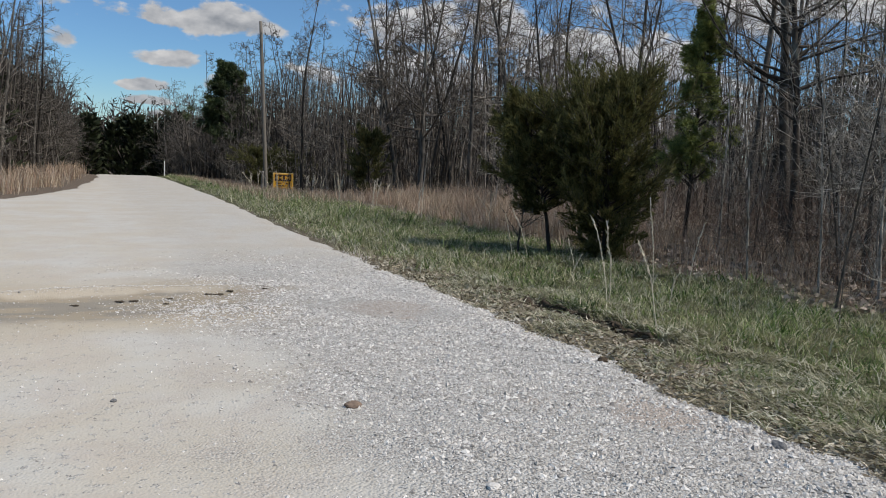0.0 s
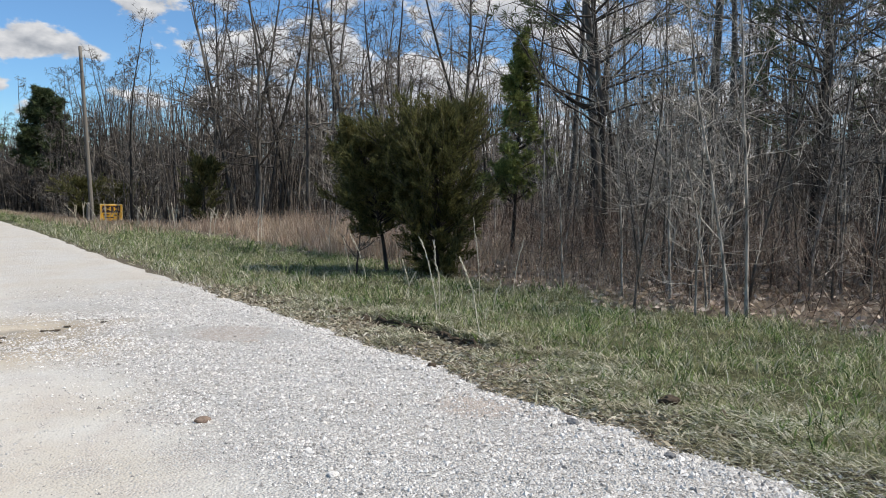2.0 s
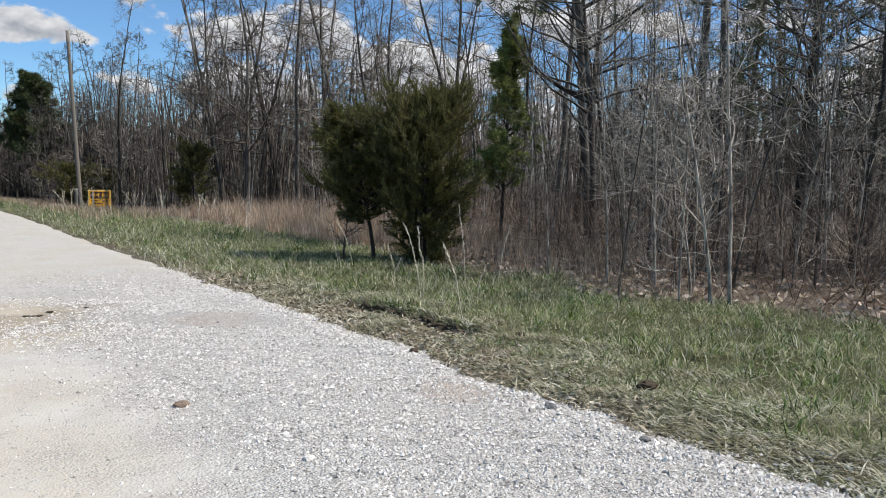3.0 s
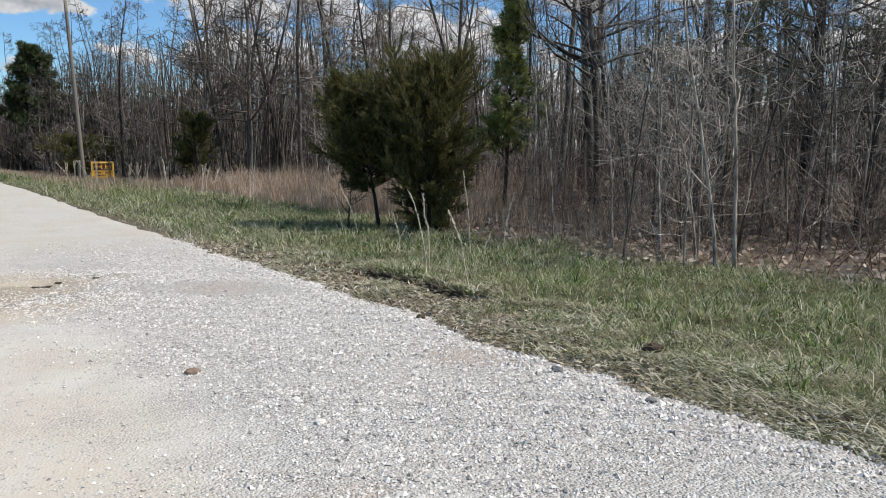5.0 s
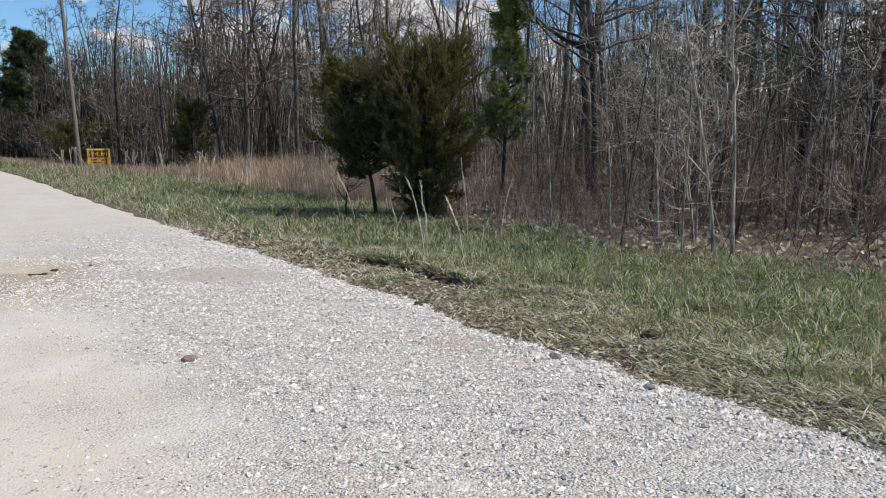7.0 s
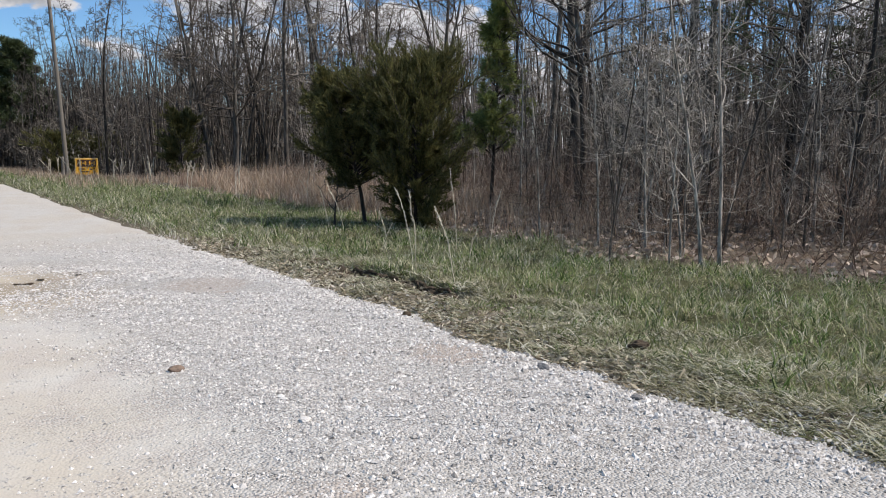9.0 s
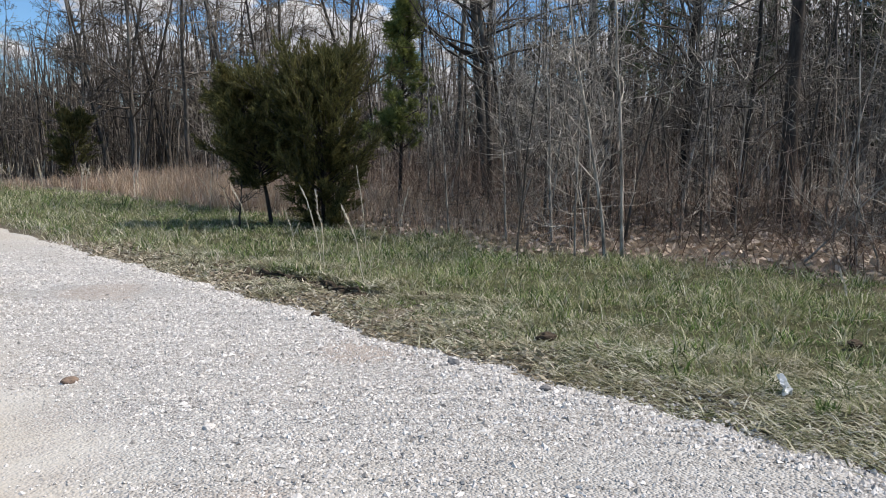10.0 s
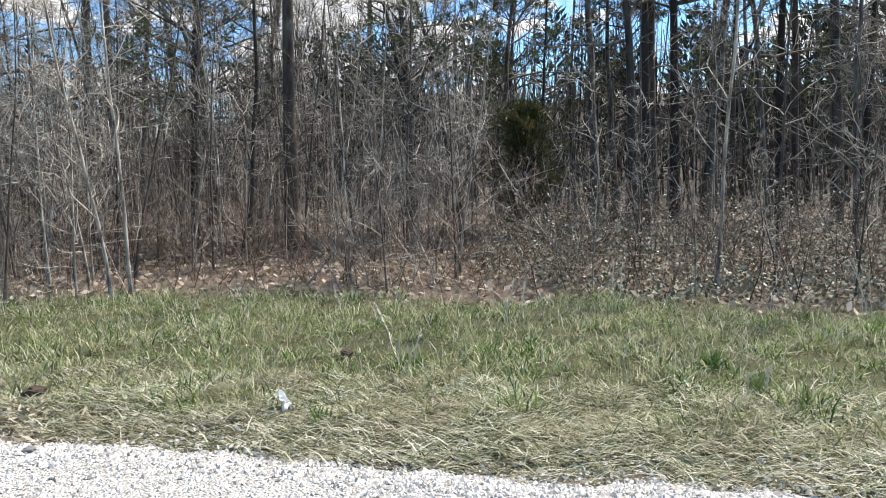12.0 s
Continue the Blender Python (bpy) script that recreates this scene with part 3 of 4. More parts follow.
def build_woods():
    rng = np.random.default_rng(7)
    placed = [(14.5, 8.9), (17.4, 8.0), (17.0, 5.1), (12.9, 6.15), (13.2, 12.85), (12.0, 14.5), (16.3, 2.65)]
    # trees that stand out, one by one: kind, place, size
    for k, x, y, size in ((1, 11.28, 27.7, 1.0), (4, 14.1, 29.3, 1.0), (3, 10.3, 40.9, 1.05), (0, 13.6, 33.5, 0.95), (2, 16.3, 31.0, 0.9), (1, 12.6, 36.5, 0.9),
                          (3, 12.6, 6.9, 0.75), (4, 24.1, 4.3, 1.0), (2, 20.4, 1.3, 1.0)):
        OAKS[k].place(x, y, rng.uniform(0, 360), size)
        placed.append((x, y))

    def right_near(r):
        y = r.uniform(-8, 36)
        return wood_front(y) + abs(r.normal(0, 9)), y

    def right_far(r):
        y = r.uniform(34, 115)
        return wood_front(y) + abs(r.normal(0, 8)), y

    def left_side(r):
        y = r.uniform(31, 110)
        return np.interp(y, [31, 36, 45, 60, 100], [-6.0, -3.8, -2.6, -1.3, -1.0]) - abs(r.normal(0, 5)), y

    scatter(OAKS, rng, 70, right_near, 1.2, (0.75, 1.1), placed)
    scatter(FAR_OAKS, rng, 110, right_far, 0.9, (0.85, 1.2), placed)
    scatter(FAR_OAKS, rng, 130, left_side, 0.8, (0.65, 0.92), placed)
    thin = [(7.9, 12.1), (7.7, 12.4)]
    for k, x, y, size in ((0, 8.15, 6.25, 1.0), (2, 8.35, 6.15, 0.95), (3, 7.0, 6.65, 0.45), (4, 8.7, 7.5, 1.0), (1, 8.3, 9.1, 0.95), (4, 9.6, 8.3, 1.1), (1, 11.5, 6.7, 1.2), (0, 11.7, 7.3, 1.1), (3, 8.0, 6.6, 1.1), (4, 7.6, 7.2, 0.8)):
        SAPLINGS[k].place(x, y, rng.uniform(0, 360), size)
        thin.append((x, y))

    def clearing(r):
        y = r.uniform(24, 62)
        return wood_front(y) - 1.5 + abs(r.normal(0, 5)), y

    scatter(SAPLINGS, rng, 128, edge_zone, 0.35, (0.6, 1.25), thin)
    def hollow(r):
        return 11.6 + abs(r.normal(0, 4.0)), r.uniform(12.5, 26)

    scatter(SAPLINGS, rng, 36, hollow, 0.5, (0.6, 1.1), thin)
    # dead saplings that lean or lie among the others
    for k, x, y, turn, size, tilt in ((3, 9.2, 4.4, 30, 1.0, 42), (1, 10.1, 1.2, 200, 0.8, 36)):
        SAPLINGS[k].place(x, y, turn, size, 1.0, tilt, "dead sapling leaning over in the thicket")
    scatter(SAPLINGS, rng, 60, clearing, 0.6, (0.6, 1.2), thin)
    low = [(7.9, 12.1), (7.7, 12.4)]
    dark_shrub = Kind("bare_shrub", bare_tree(75, 0.85, 0.026, 0.2, 7, 0.6, 3, 2, 0.05, 58, BARK, BARK, 0.006, 0.12), ("trunk", "crown"),
                      "small dark leafless shrub in the shade of a cedar", "shrub", "")
    dark_shrub.place(6.72, 12.4, 20.0, 1.0)
    scatter(BUSHES, rng, 60, edge_zone, 0.4, (0.6, 1.2), low)
    scatter(BUSHES, rng, 60, clearing, 0.7, (0.7, 1.4), low)
    scatter(BUSHES, rng, 40, left_side, 0.7, (1.0, 1.8), low)


build_woods()


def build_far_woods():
    """The deep wood behind the single trees, too dense to count."""
    rng = np.random.default_rng(11)
    spots = []
    y = rng.uniform(-26, 100, 3200)
    spots.append(np.stack([np.maximum(wood_front(y) + 12, 24) + abs(rng.normal(0, 17, len(y))), y], -1))
    y = rng.uniform(33, 112, 1700)
    spots.append(np.stack([wood_front(y) + 1.0 + abs(rng.normal(0, 7, len(y))), y], -1))
    y = rng.uniform(33, 120, 3000)
    spots.append(np.stack([np.interp(y, [33, 40, 60, 100], [-5.5, -3.8, -1.9, -1.5]) - abs(rng.normal(0, 7, len(y))), y], -1))
    spots.append(np.stack([rng.uniform(-40, 40, 1700), rng.uniform(112, 150, 1700)], -1))
    xy = np.concatenate(spots)
    h = rng.uniform(3.0, 9.0, len(xy)) + 5.0 * smooth(xy[:, 1], 108, 122)
    base = np.column_stack([xy, ground_z(xy[:, 0], xy[:, 1]) - 0.1])
    way = np.column_stack([rng.normal(0, 0.06, (len(xy), 2)), np.ones(len(xy))])
    stems = grow(rng, base, way, h, 4, 0.10, 0.05)
    arms, al, _, _ = branch_off(rng, stems, h, 6, 0.04, 1.0, radians(60), 0.27, 2, 0.15, 0.03)
    twigs, tl, _, _ = branch_off(rng, arms, al, 3, 0.1, 1.0, radians(50), 0.6, 2, 0.1, 0.03, 0.3)

    def coarse(sticks):
        """Farther off, one stick stands for a spray of twigs."""
        far = sticks[:, 0, 1]
        return 1 + 1.4 * smooth(far, 40, 95) + 6.0 * smooth(far, 104, 114)

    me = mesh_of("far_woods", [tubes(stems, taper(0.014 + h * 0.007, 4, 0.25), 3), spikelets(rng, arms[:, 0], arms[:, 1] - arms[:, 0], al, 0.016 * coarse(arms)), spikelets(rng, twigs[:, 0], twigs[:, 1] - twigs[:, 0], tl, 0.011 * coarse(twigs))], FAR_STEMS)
    tagged(new("far_woods", me), "dense leafless wood of thin grey-brown trees", "woods", kind="stuff")


build_far_woods()


# ---------------------------------------------------------------- evergreens
def cedar(seed, h, low, wide, peak, nb, per, rise, lean=(0.0, 0.0), spray=0.11):
    """A red cedar: trunk with limbs, and a crown of feathery sprays. wide: the reach at the share peak of its height."""
    rng = np.random.default_rng(seed)
    trunk = grow(rng, np.zeros((1, 3)), np.array([[lean[0] + rng.normal(0, 0.04), lean[1] + rng.normal(0, 0.04), 1.0]]), np.array([h * 0.96]), 10, 0.03, 0.03)
    trunk[0, 0, 2] = -0.1
    t = np.linspace(low, 0.97, nb) + rng.normal(0, 0.01, nb)
    t = np.clip(t, low, 0.98)
    p, _ = along(trunk, np.zeros(nb, int), t)
    az = rng.uniform(0, 2 * np.pi, nb)
    el = np.radians(np.clip(rng.normal(rise, 12, nb) * np.clip(0.35 + 0.65 * t / peak, 0, 1), 0, 80))
    shape = np.where(t < peak, 0.42 + 0.58 * (t - low) / max(peak - low, 0.05), 1.02 - 0.86 * (t - peak) / (1 - peak))
    lobes = np.clip(1.0 + 0.26 * np.sin(2 * az + 6 * t + seed) + 0.24 * np.sin(3 * az - 11 * t + 2 * seed), 0.5, 1.35)
    length = wide * shape * lobes * rng.uniform(0.6, 1.25, nb) / np.maximum(np.cos(el), 0.45)
    length = np.minimum(length, (h * 1.04 - p[:, 2]) / np.maximum(np.sin(el), 0.2))
    way = np.stack([np.cos(az) * np.cos(el), np.sin(az) * np.cos(el), np.sin(el)], -1)
    limbs = grow(rng, p, way, length, 6, 0.09, 0.05)
    l2, len2, _, _ = branch_off(rng, limbs, length, 9, 0.25, 1.0, radians(38), 0.46, 3, 0.12, 0.10, 0.18)
    which = np.repeat(np.arange(len(l2)), per)
    q, d = along(l2, which, rng.uniform(0.05, 1.0, len(which)))
    q = q + rng.normal(0, 0.018, q.shape)
    fol = spikelets(rng, q, d + rng.normal(0, 0.33, d.shape) + np.array([0, 0, 0.25]), spray * 1.15, spray * 0.085)
    which = np.repeat(np.arange(nb), per * 3)
    q, d = along(limbs, which, rng.uniform(0.3, 1.0, len(which)))
    fol2 = spikelets(rng, q, d + rng.normal(0, 0.45, d.shape), spray * 1.1, spray * 0.10)
    tr = (0.012 + h * 0.010) * np.linspace(1, 0.12, 10)[None, :]
    r1 = np.clip(length * 0.012, 0.006, 0.03)
    trunk_me = mesh_of("trunk", [tubes(trunk, tr, 7)], PINE_BARK)
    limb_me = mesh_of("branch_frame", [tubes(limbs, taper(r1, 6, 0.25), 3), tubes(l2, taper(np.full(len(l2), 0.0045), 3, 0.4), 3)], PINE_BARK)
    crown_me = mesh_of("crown", [fol, fol2], CEDAR, False)
    return trunk_me, limb_me, crown_me


def pine(seed, h, r, first, nb, reach, tufts, needles, size, rise=12, bare=0.0, mat=None):
    """A pine: trunk with limbs, and a crown of needle tufts on the outer shoots."""
    rng = np.random.default_rng(seed)
    trunk = grow(rng, np.zeros((1, 3)), np.array([[rng.normal(0, 0.02), rng.normal(0, 0.02), 1.0]]), np.array([h]), 14, 0.02, 0.05)
    trunk[0, 0, 2] = -0.15
    t = np.sort(rng.uniform(first, 0.98, nb))
    p, _ = along(trunk, np.zeros(nb, int), t)
    az = rng.uniform(0, 2 * np.pi, nb)
    el = np.radians(rng.normal(rise, 12, nb) + 25 * t)
    way = np.stack([np.cos(az) * np.cos(el), np.sin(az) * np.cos(el), np.sin(el)], -1)
    length = reach * (1.08 - 0.85 * ((t - first) / (1 - first)) ** 1.3) * rng.uniform(0.6, 1.2, nb)
    limbs = grow(rng, p, way, length, 7, 0.13, 0.05)
    l2, len2, w2, _ = branch_off(rng, limbs, length, 6, 0.25, 1.0, radians(40), 0.45, 4, 0.15, 0.06)
    leafy = np.flatnonzero(t[w2] > bare)
    which = np.repeat(leafy, tufts)
    q, d = along(l2, which, rng.uniform(0.45, 1.0, len(which)))
    q, d = np.repeat(q, needles, 0), np.repeat(d, needles, 0)
    fol = spikelets(rng, q, d * 0.7 + rng.normal(0, 0.65, d.shape), size, size * 0.055)
    tr = r * (1 - 0.86 * np.linspace(0, 1, 14))[None, :]
    r1 = np.maximum(np.minimum(r * (1 - 0.86 * t) * 0.5, 0.012 + length * 0.014), 0.008)
    trunk_me = mesh_of("trunk", [tubes(trunk, tr, 8)], PINE_BARK)
    limb_me = mesh_of("branch_frame", [tubes(limbs, taper(r1, 7, 0.3), 4), tubes(l2, taper(np.full(len(l2), 0.008), 4, 0.5), 3)], PINE_BARK)
    crown_me = mesh_of("crown", [fol], mat or NEEDLE, False)
    return trunk_me, limb_me, crown_me


def evergreen(meshes, label, category, x, y, turn=0.0, size=1.0, name="cedar_tree"):
    Kind(name, meshes, ("trunk", "branch_frame", "crown"), label, category, "").place(x, y, turn, size)


def build_evergreens():
    evergreen(cedar(101, 2.8, 0.03, 1.16, 0.5, 185, 50, 47, spray=0.075), "dense dark olive-green red cedar, wide and bushy down to the grass", "cedar tree", 8.12, 12.05, 0)
    evergreen(cedar(102, 2.75, 0.24, 1.0, 0.42, 110, 46, 24, (-0.15, 0.11), 0.078), "dark green red cedar on a thin trunk beside a larger cedar", "cedar tree", 7.60, 12.85, 0)
    evergreen(cedar(103, 2.55, 0.06, 1.0, 0.45, 75, 15, 46, spray=0.1), "small olive-brown red cedar in the undergrowth", "cedar tree", 16.3, 2.65, 0)
    evergreen(cedar(104, 2.9, 0.04, 1.1, 0.35, 50, 14, 35, spray=0.2), "dark green young cedar at the back of the clearing", "cedar tree", 11.8, 34.9, 0)
    evergreen(cedar(105, 2.4, 0.04, 1.8, 0.4, 50, 14, 25, spray=0.22), "low spreading green cedar near the utility pole", "cedar tree", 10.7, 54.8, 0)
    evergreen(cedar(106, 2.1, 0.04, 1.6, 0.4, 46, 14, 25, spray=0.22), "low spreading green cedar behind the yellow sign", "cedar tree", 13.2, 54.0, 0)
    evergreen(pine(111, 5.1, 0.05, 0.22, 92, 0.82, 4, 13, 0.15, 18), "slender young pine with yellow-green needles", "pine tree", 11.95, 14.5, 0, name="pine_tree")
    big = (("tall pine with dead lower limbs and dark needle tufts", 13.2, 12.85, 121, 11.5, 0.085, 0.22, 50, 3.1, 0.33),
           ("tall pine with a straight dark trunk among bare saplings", 12.9, 6.15, 122, 12.0, 0.128, 0.42, 26, 2.4, 0.5),
           ("pine with dark green needle tufts deep in the wood", 19.6, 11.4, 123, 9.5, 0.11, 0.3, 34, 2.4, 0.3),
           ("tall pine with a thick dark trunk in the wood", 21.4, -0.1, 124, 13.0, 0.19, 0.4, 28, 2.8, 0.45),
           ("tall pine with a dark trunk beside a thicker one", 20.4, -0.6, 125, 12.0, 0.13, 0.42, 26, 2.4, 0.45),
           ("dark-trunked pine standing alone in the thicket", 18.9, -3.9, 126, 12.5, 0.14, 0.45, 26, 2.4, 0.45),
           ("slim dark pine deep in the wood", 22.0, -3.3, 151, 12.5, 0.13, 0.45, 22, 2.2, 0.45),
           ("slim dark pine deep in the wood", 22.4, -3.75, 152, 12.0, 0.11, 0.45, 22, 2.2, 0.45),
           ("slim dark pine deep in the wood", 21.5, 0.5, 153, 11.5, 0.085, 0.45, 22, 2.0, 0.45),
           ("slim dark pine behind brush", 21.6, -5.1, 127, 12.0, 0.12, 0.42, 26, 2.4, 0.45),
           ("pine crown with dull green tufts behind the thicket", 26.0, 4.2, 131, 8.8, 0.1, 0.3, 40, 2.2, 0.3),
           ("pine crown with dull green tufts behind the thicket", 28.0, 0.4, 132, 9.5, 0.11, 0.3, 40, 2.4, 0.3),
           ("pine crown with dull green tufts behind the thicket", 25.0, -2.6, 133, 8.6, 0.1, 0.3, 40, 2.2, 0.3),
           ("pine crown with dull green tufts behind the thicket", 29.5, -5.2, 134, 9.2, 0.11, 0.28, 40, 2.4, 0.28),
           ("pine crown with dull green tufts behind the thicket", 24.0, -6.8, 135, 8.2, 0.1, 0.3, 40, 2.2, 0.3),
           ("mid-sized pine with dark needle tufts low on its trunk", 14.5, 8.9, 141, 8.8, 0.085, 0.27, 44, 2.3, 0.27),
           ("mid-sized pine with dull green needle tufts", 17.0, 5.1, 143, 8.5, 0.085, 0.3, 44, 2.3, 0.3),
           ("round-topped dark pine beside the road", 11.2, 70.0, 128, 9.7, 0.14, 0.36, 74, 2.6, 0.36))
    for label, x, y, seed, h, r, first, nb, reach, bare in big:
        far = y > 60
        evergreen(pine(seed, h, r, first, nb, reach, 3 if not far else 5, 12 if not far else 18, 0.2 if not far else 0.45, 15, bare, DARK_NEEDLE), label, "pine tree", x, y, seed * 37.0, name="pine_tree")


build_evergreens()


def build_far_evergreens():
    """Evergreens added to darken the woods where the road drops out of sight and behind the trees on both sides."""
    rng = np.random.default_rng(17)
    left_y, right_y = rng.uniform(36, 108, 150), rng.uniform(70, 108, 30)
    left_x = np.interp(left_y, [36, 45, 60, 100], [-6.5, -4.5, -2.8, -2.2]) - abs(rng.normal(0, 6, 150))
    right_x = np.interp(right_y, [52, 60, 108], [16.0, 14.5, 10.5]) + abs(rng.normal(0, 7, 30))
    x = np.concatenate([rng.uniform(-15, 26, 170), left_x, right_x, rng.uniform(36, 62, 75)])
    y = np.concatenate([rng.uniform(108, 150, 170), left_y, right_y, rng.uniform(-30, 36, 75)])
    h = np.concatenate([rng.uniform(6.5, 9.5, 170), rng.uniform(3.0, 7.5, 150), rng.uniform(2.5, 6.0, 30), rng.uniform(4.0, 8.5, 75)])
    k = np.repeat(np.arange(len(x)), 330)
    up = rng.random(len(k)) ** 0.8
    reach = 0.24 * h[k] * (1.05 - up) ** 0.7 * np.sqrt(rng.random(len(k))) + 0.1
    a = rng.uniform(0, 2 * np.pi, len(k))
    pts = np.column_stack([x[k] + np.cos(a) * reach, y[k] + np.sin(a) * reach, ground_z(x, y)[k] + 0.3 + up * h[k]])
    way = np.column_stack([np.cos(a), np.sin(a), rng.uniform(0.2, 1.4, len(k))])
    me = mesh_of("far_evergreens", [spikelets(rng, pts, way, 0.55 + 0.45 * smooth(pts[:, 1], 100, 112), 0.10 + 0.16 * smooth(pts[:, 1], 100, 112))], SHADED_NEEDLE, False)
    tagged(new("far_evergreens", me), "added mass of distant evergreens, coloured near black to stand for shade", "woods", kind="stuff")


build_far_evergreens()


# ---------------------------------------------------------------- grass and undergrowth
def blades(rng, x, y, h, w, bend, lift=0.0, combed=0.0):
    """Bent tapering blades at x, y. bend: how far the tip leans, in shares of the height."""
    b = len(x)
    base = np.column_stack([x, y, ground_z(x, y) - 0.01 + lift])
    az = rng.uniform(0, 2 * np.pi, b)
    side = np.column_stack([np.cos(az), np.sin(az), np.zeros(b)])
    to = rng.uniform(0, 2 * np.pi, b)
    if combed:
        to = np.where(rng.random(b) < combed, rng.choice([0.5, 1.5], b) * np.pi + rng.normal(0, 0.45, b), to)
    lean = np.column_stack([np.cos(to), np.sin(to), np.zeros(b)]) * (np.asarray(bend) * h)[:, None]
    up = np.array([0, 0, 1.0])
    stand = h * np.sqrt(np.clip(1.0 - 0.93 * np.minimum(np.asarray(bend), 1.0) ** 2, 0.05, 1))
    mid = base + lean * 0.35 + up * (stand * 0.6)[:, None]
    tip = base + lean + up * stand[:, None]
    s = side * (np.asarray(w) / 2 * np.ones(b))[:, None]
    v = np.stack([base - s, base + s, mid - s * 0.75, mid + s * 0.75, tip], 1)
    i = np.arange(b)[:, None] * 5
    return v.reshape(-1, 3), i + np.array([[0, 1, 3, 2]]), i + np.array([[2, 3, 4]])


def clumped(rng, n, x0, x1, y0, y1, clump, spread):
    """n places, gathered in tufts."""
    cx, cy = rng.uniform(x0, x1, clump), rng.uniform(y0, y1, clump)
    k = rng.integers(0, clump, n)
    return cx[k] + rng.normal(0, spread, n), cy[k] + rng.normal(0, spread, n)


def build_grass():
    rng = np.random.default_rng(21)
    green = []
    for n, y0, y1, h, w, clump in ((100000, -2.5, 9.0, 0.112, 0.0105, 4200), (38000, 9.0, 18.0, 0.12, 0.013, 2800), (26000, 18, 34, 0.2, 0.016, 1800), (14000, 34, 66, 0.24, 0.03, 900)):
        x, y = clumped(rng, n, 4.3, 8.8, y0, y1, clump, 0.045)
        keep = (x > right_edge(y) + 0.3 + 0.25 * smooth(y, 7.5, 9.0) - 0.45 * smooth(y, 9.5, 12.0) + rng.exponential(0.2, n)) & (x < 8.2 + 0.75 * ripple(x * 0, y, 0.8) + rng.normal(0, 0.25, n) + np.where(y > 12, 1.2, 0))
        x, y = x[keep], y[keep]
        clear = ~((x > 4.3) & (x < 4.665) & (y > 6.1) & (y < 8.7))
        x, y = x[clear], y[clear]
        tuft = 0.8 + 0.75 * np.maximum(ripple(x, y, 2.3, 0.8), -0.5) + 0.7 * ripple(x, y, 7.0, 2.8)
        green.append(blades(rng, x, y, h * np.maximum(tuft, 0.5) * rng.uniform(0.45, 1.5, len(x)), w * rng.uniform(0.5, 1.3, len(x)), rng.uniform(0.45, 1.5, len(x))))
    tagged(new("verge_grass", mesh_of("verge_grass", green, GRASS, False)), "green spring grass mixed with dry straw on the road verge", "grass", kind="stuff")
    straw = []
    x, y = clumped(rng, 60000, 3.8, 5.2, -2.5, 11.0, 1900, 0.09)
    keep = (x > right_edge(y) - 0.06 + 0.09 * ripple(x * 0, y, 2.7, 0.6) + 0.22 * rng.random(len(x)) ** 1.8) & ~((x > 4.5) & (x < 4.645) & (y > 6.1) & (y < 8.7))
    bare = smooth(y, 4.6, 5.6) * (1 - smooth(y, 8.6, 9.8)) * (x < 4.5)
    keep &= rng.random(len(x)) > bare * (0.22 + 0.4 * ripple(x, y, 2.6, 1.2))
    x, y = x[keep], y[keep]
    heap = np.clip(0.02 + 0.05 * ripple(x, y, 3.1, 0.9) + 0.03 * ripple(x, y, 9.0, 1.9), 0, 0.08) * rng.random(len(x))
    straw.append(blades(rng, x, y, rng.uniform(0.045, 0.155, len(x)), 0.0095, rng.uniform(0.9, 1.3, len(x)), heap, 0.6))
    x, y = rng.uniform(3.75, 4.75, 13000), rng.uniform(-2.5, 5.5, 13000)
    keep = x > right_edge(y) + 0.02 + 0.1 * rng.random(len(x))
    x, y = x[keep], y[keep]
    straw.append(blades(rng, x, y, rng.uniform(0.05, 0.14, len(x)), 0.009, rng.uniform(0.9, 1.3, len(x)), 0.01, 0.6))
    x, y = clumped(rng, 9000, 4.0, 6.0, 11.0, 40.0, 700, 0.12)
    keep = x > right_edge(y) + 0.05
    x, y = x[keep], y[keep]
    straw.append(blades(rng, x, y, rng.uniform(0.1, 0.25, len(x)), 0.012, rng.uniform(0.6, 1.2, len(x))))
    x, y = clumped(rng, 6500, 4.8, 8.6, -2.5, 13.0, 420, 0.10)
    straw.append(blades(rng, x, y, rng.uniform(0.08, 0.24, len(x)), 0.006, rng.uniform(0.4, 1.2, len(x))))
    tagged(new("dry_grass", mesh_of("dry_grass", straw, STRAW, False)), "flattened pale dry grass along the gravel's edge", "grass", kind="stuff")
    sedge = []
    x, y = clumped(rng, 34000, 7.8, 15.5, 14.5, 31.0, 760, 0.16)
    keep = (x > np.interp(y, [14, 16, 22, 29, 36], [9.2, 8.4, 9.0, 9.8, 8.5])) & (x < 11.5 + 0.28 * (y - 14) + rng.normal(0, 0.8, len(x)))
    x, y = x[keep], y[keep]
    wild = np.clip(0.75 + 0.75 * ripple(x, y, 1.7, 0.6) + 0.3 * ripple(x, y, 5.1, 1.6), 0.25, 1.5)
    sedge.append(blades(rng, x, y, wild * rng.uniform(0.25, 0.85, len(x)), 0.012, rng.uniform(0.1, 0.75, len(x))))
    x, y = clumped(rng, 9000, 6.0, 12.0, 28.0, 75.0, 500, 0.2)
    keep = x > right_edge(y) + 1.4
    x, y = x[keep], y[keep]
    sedge.append(blades(rng, x, y, rng.uniform(0.15, 0.45, len(x)), 0.02, rng.uniform(0.1, 0.5, len(x))))
    x, y = clumped(rng, 16000, -14.0, 0.0, 24.0, 80.0, 800, 0.25)
    keep = (x < left_edge(y) - 0.5)
    x, y = x[keep], y[keep]
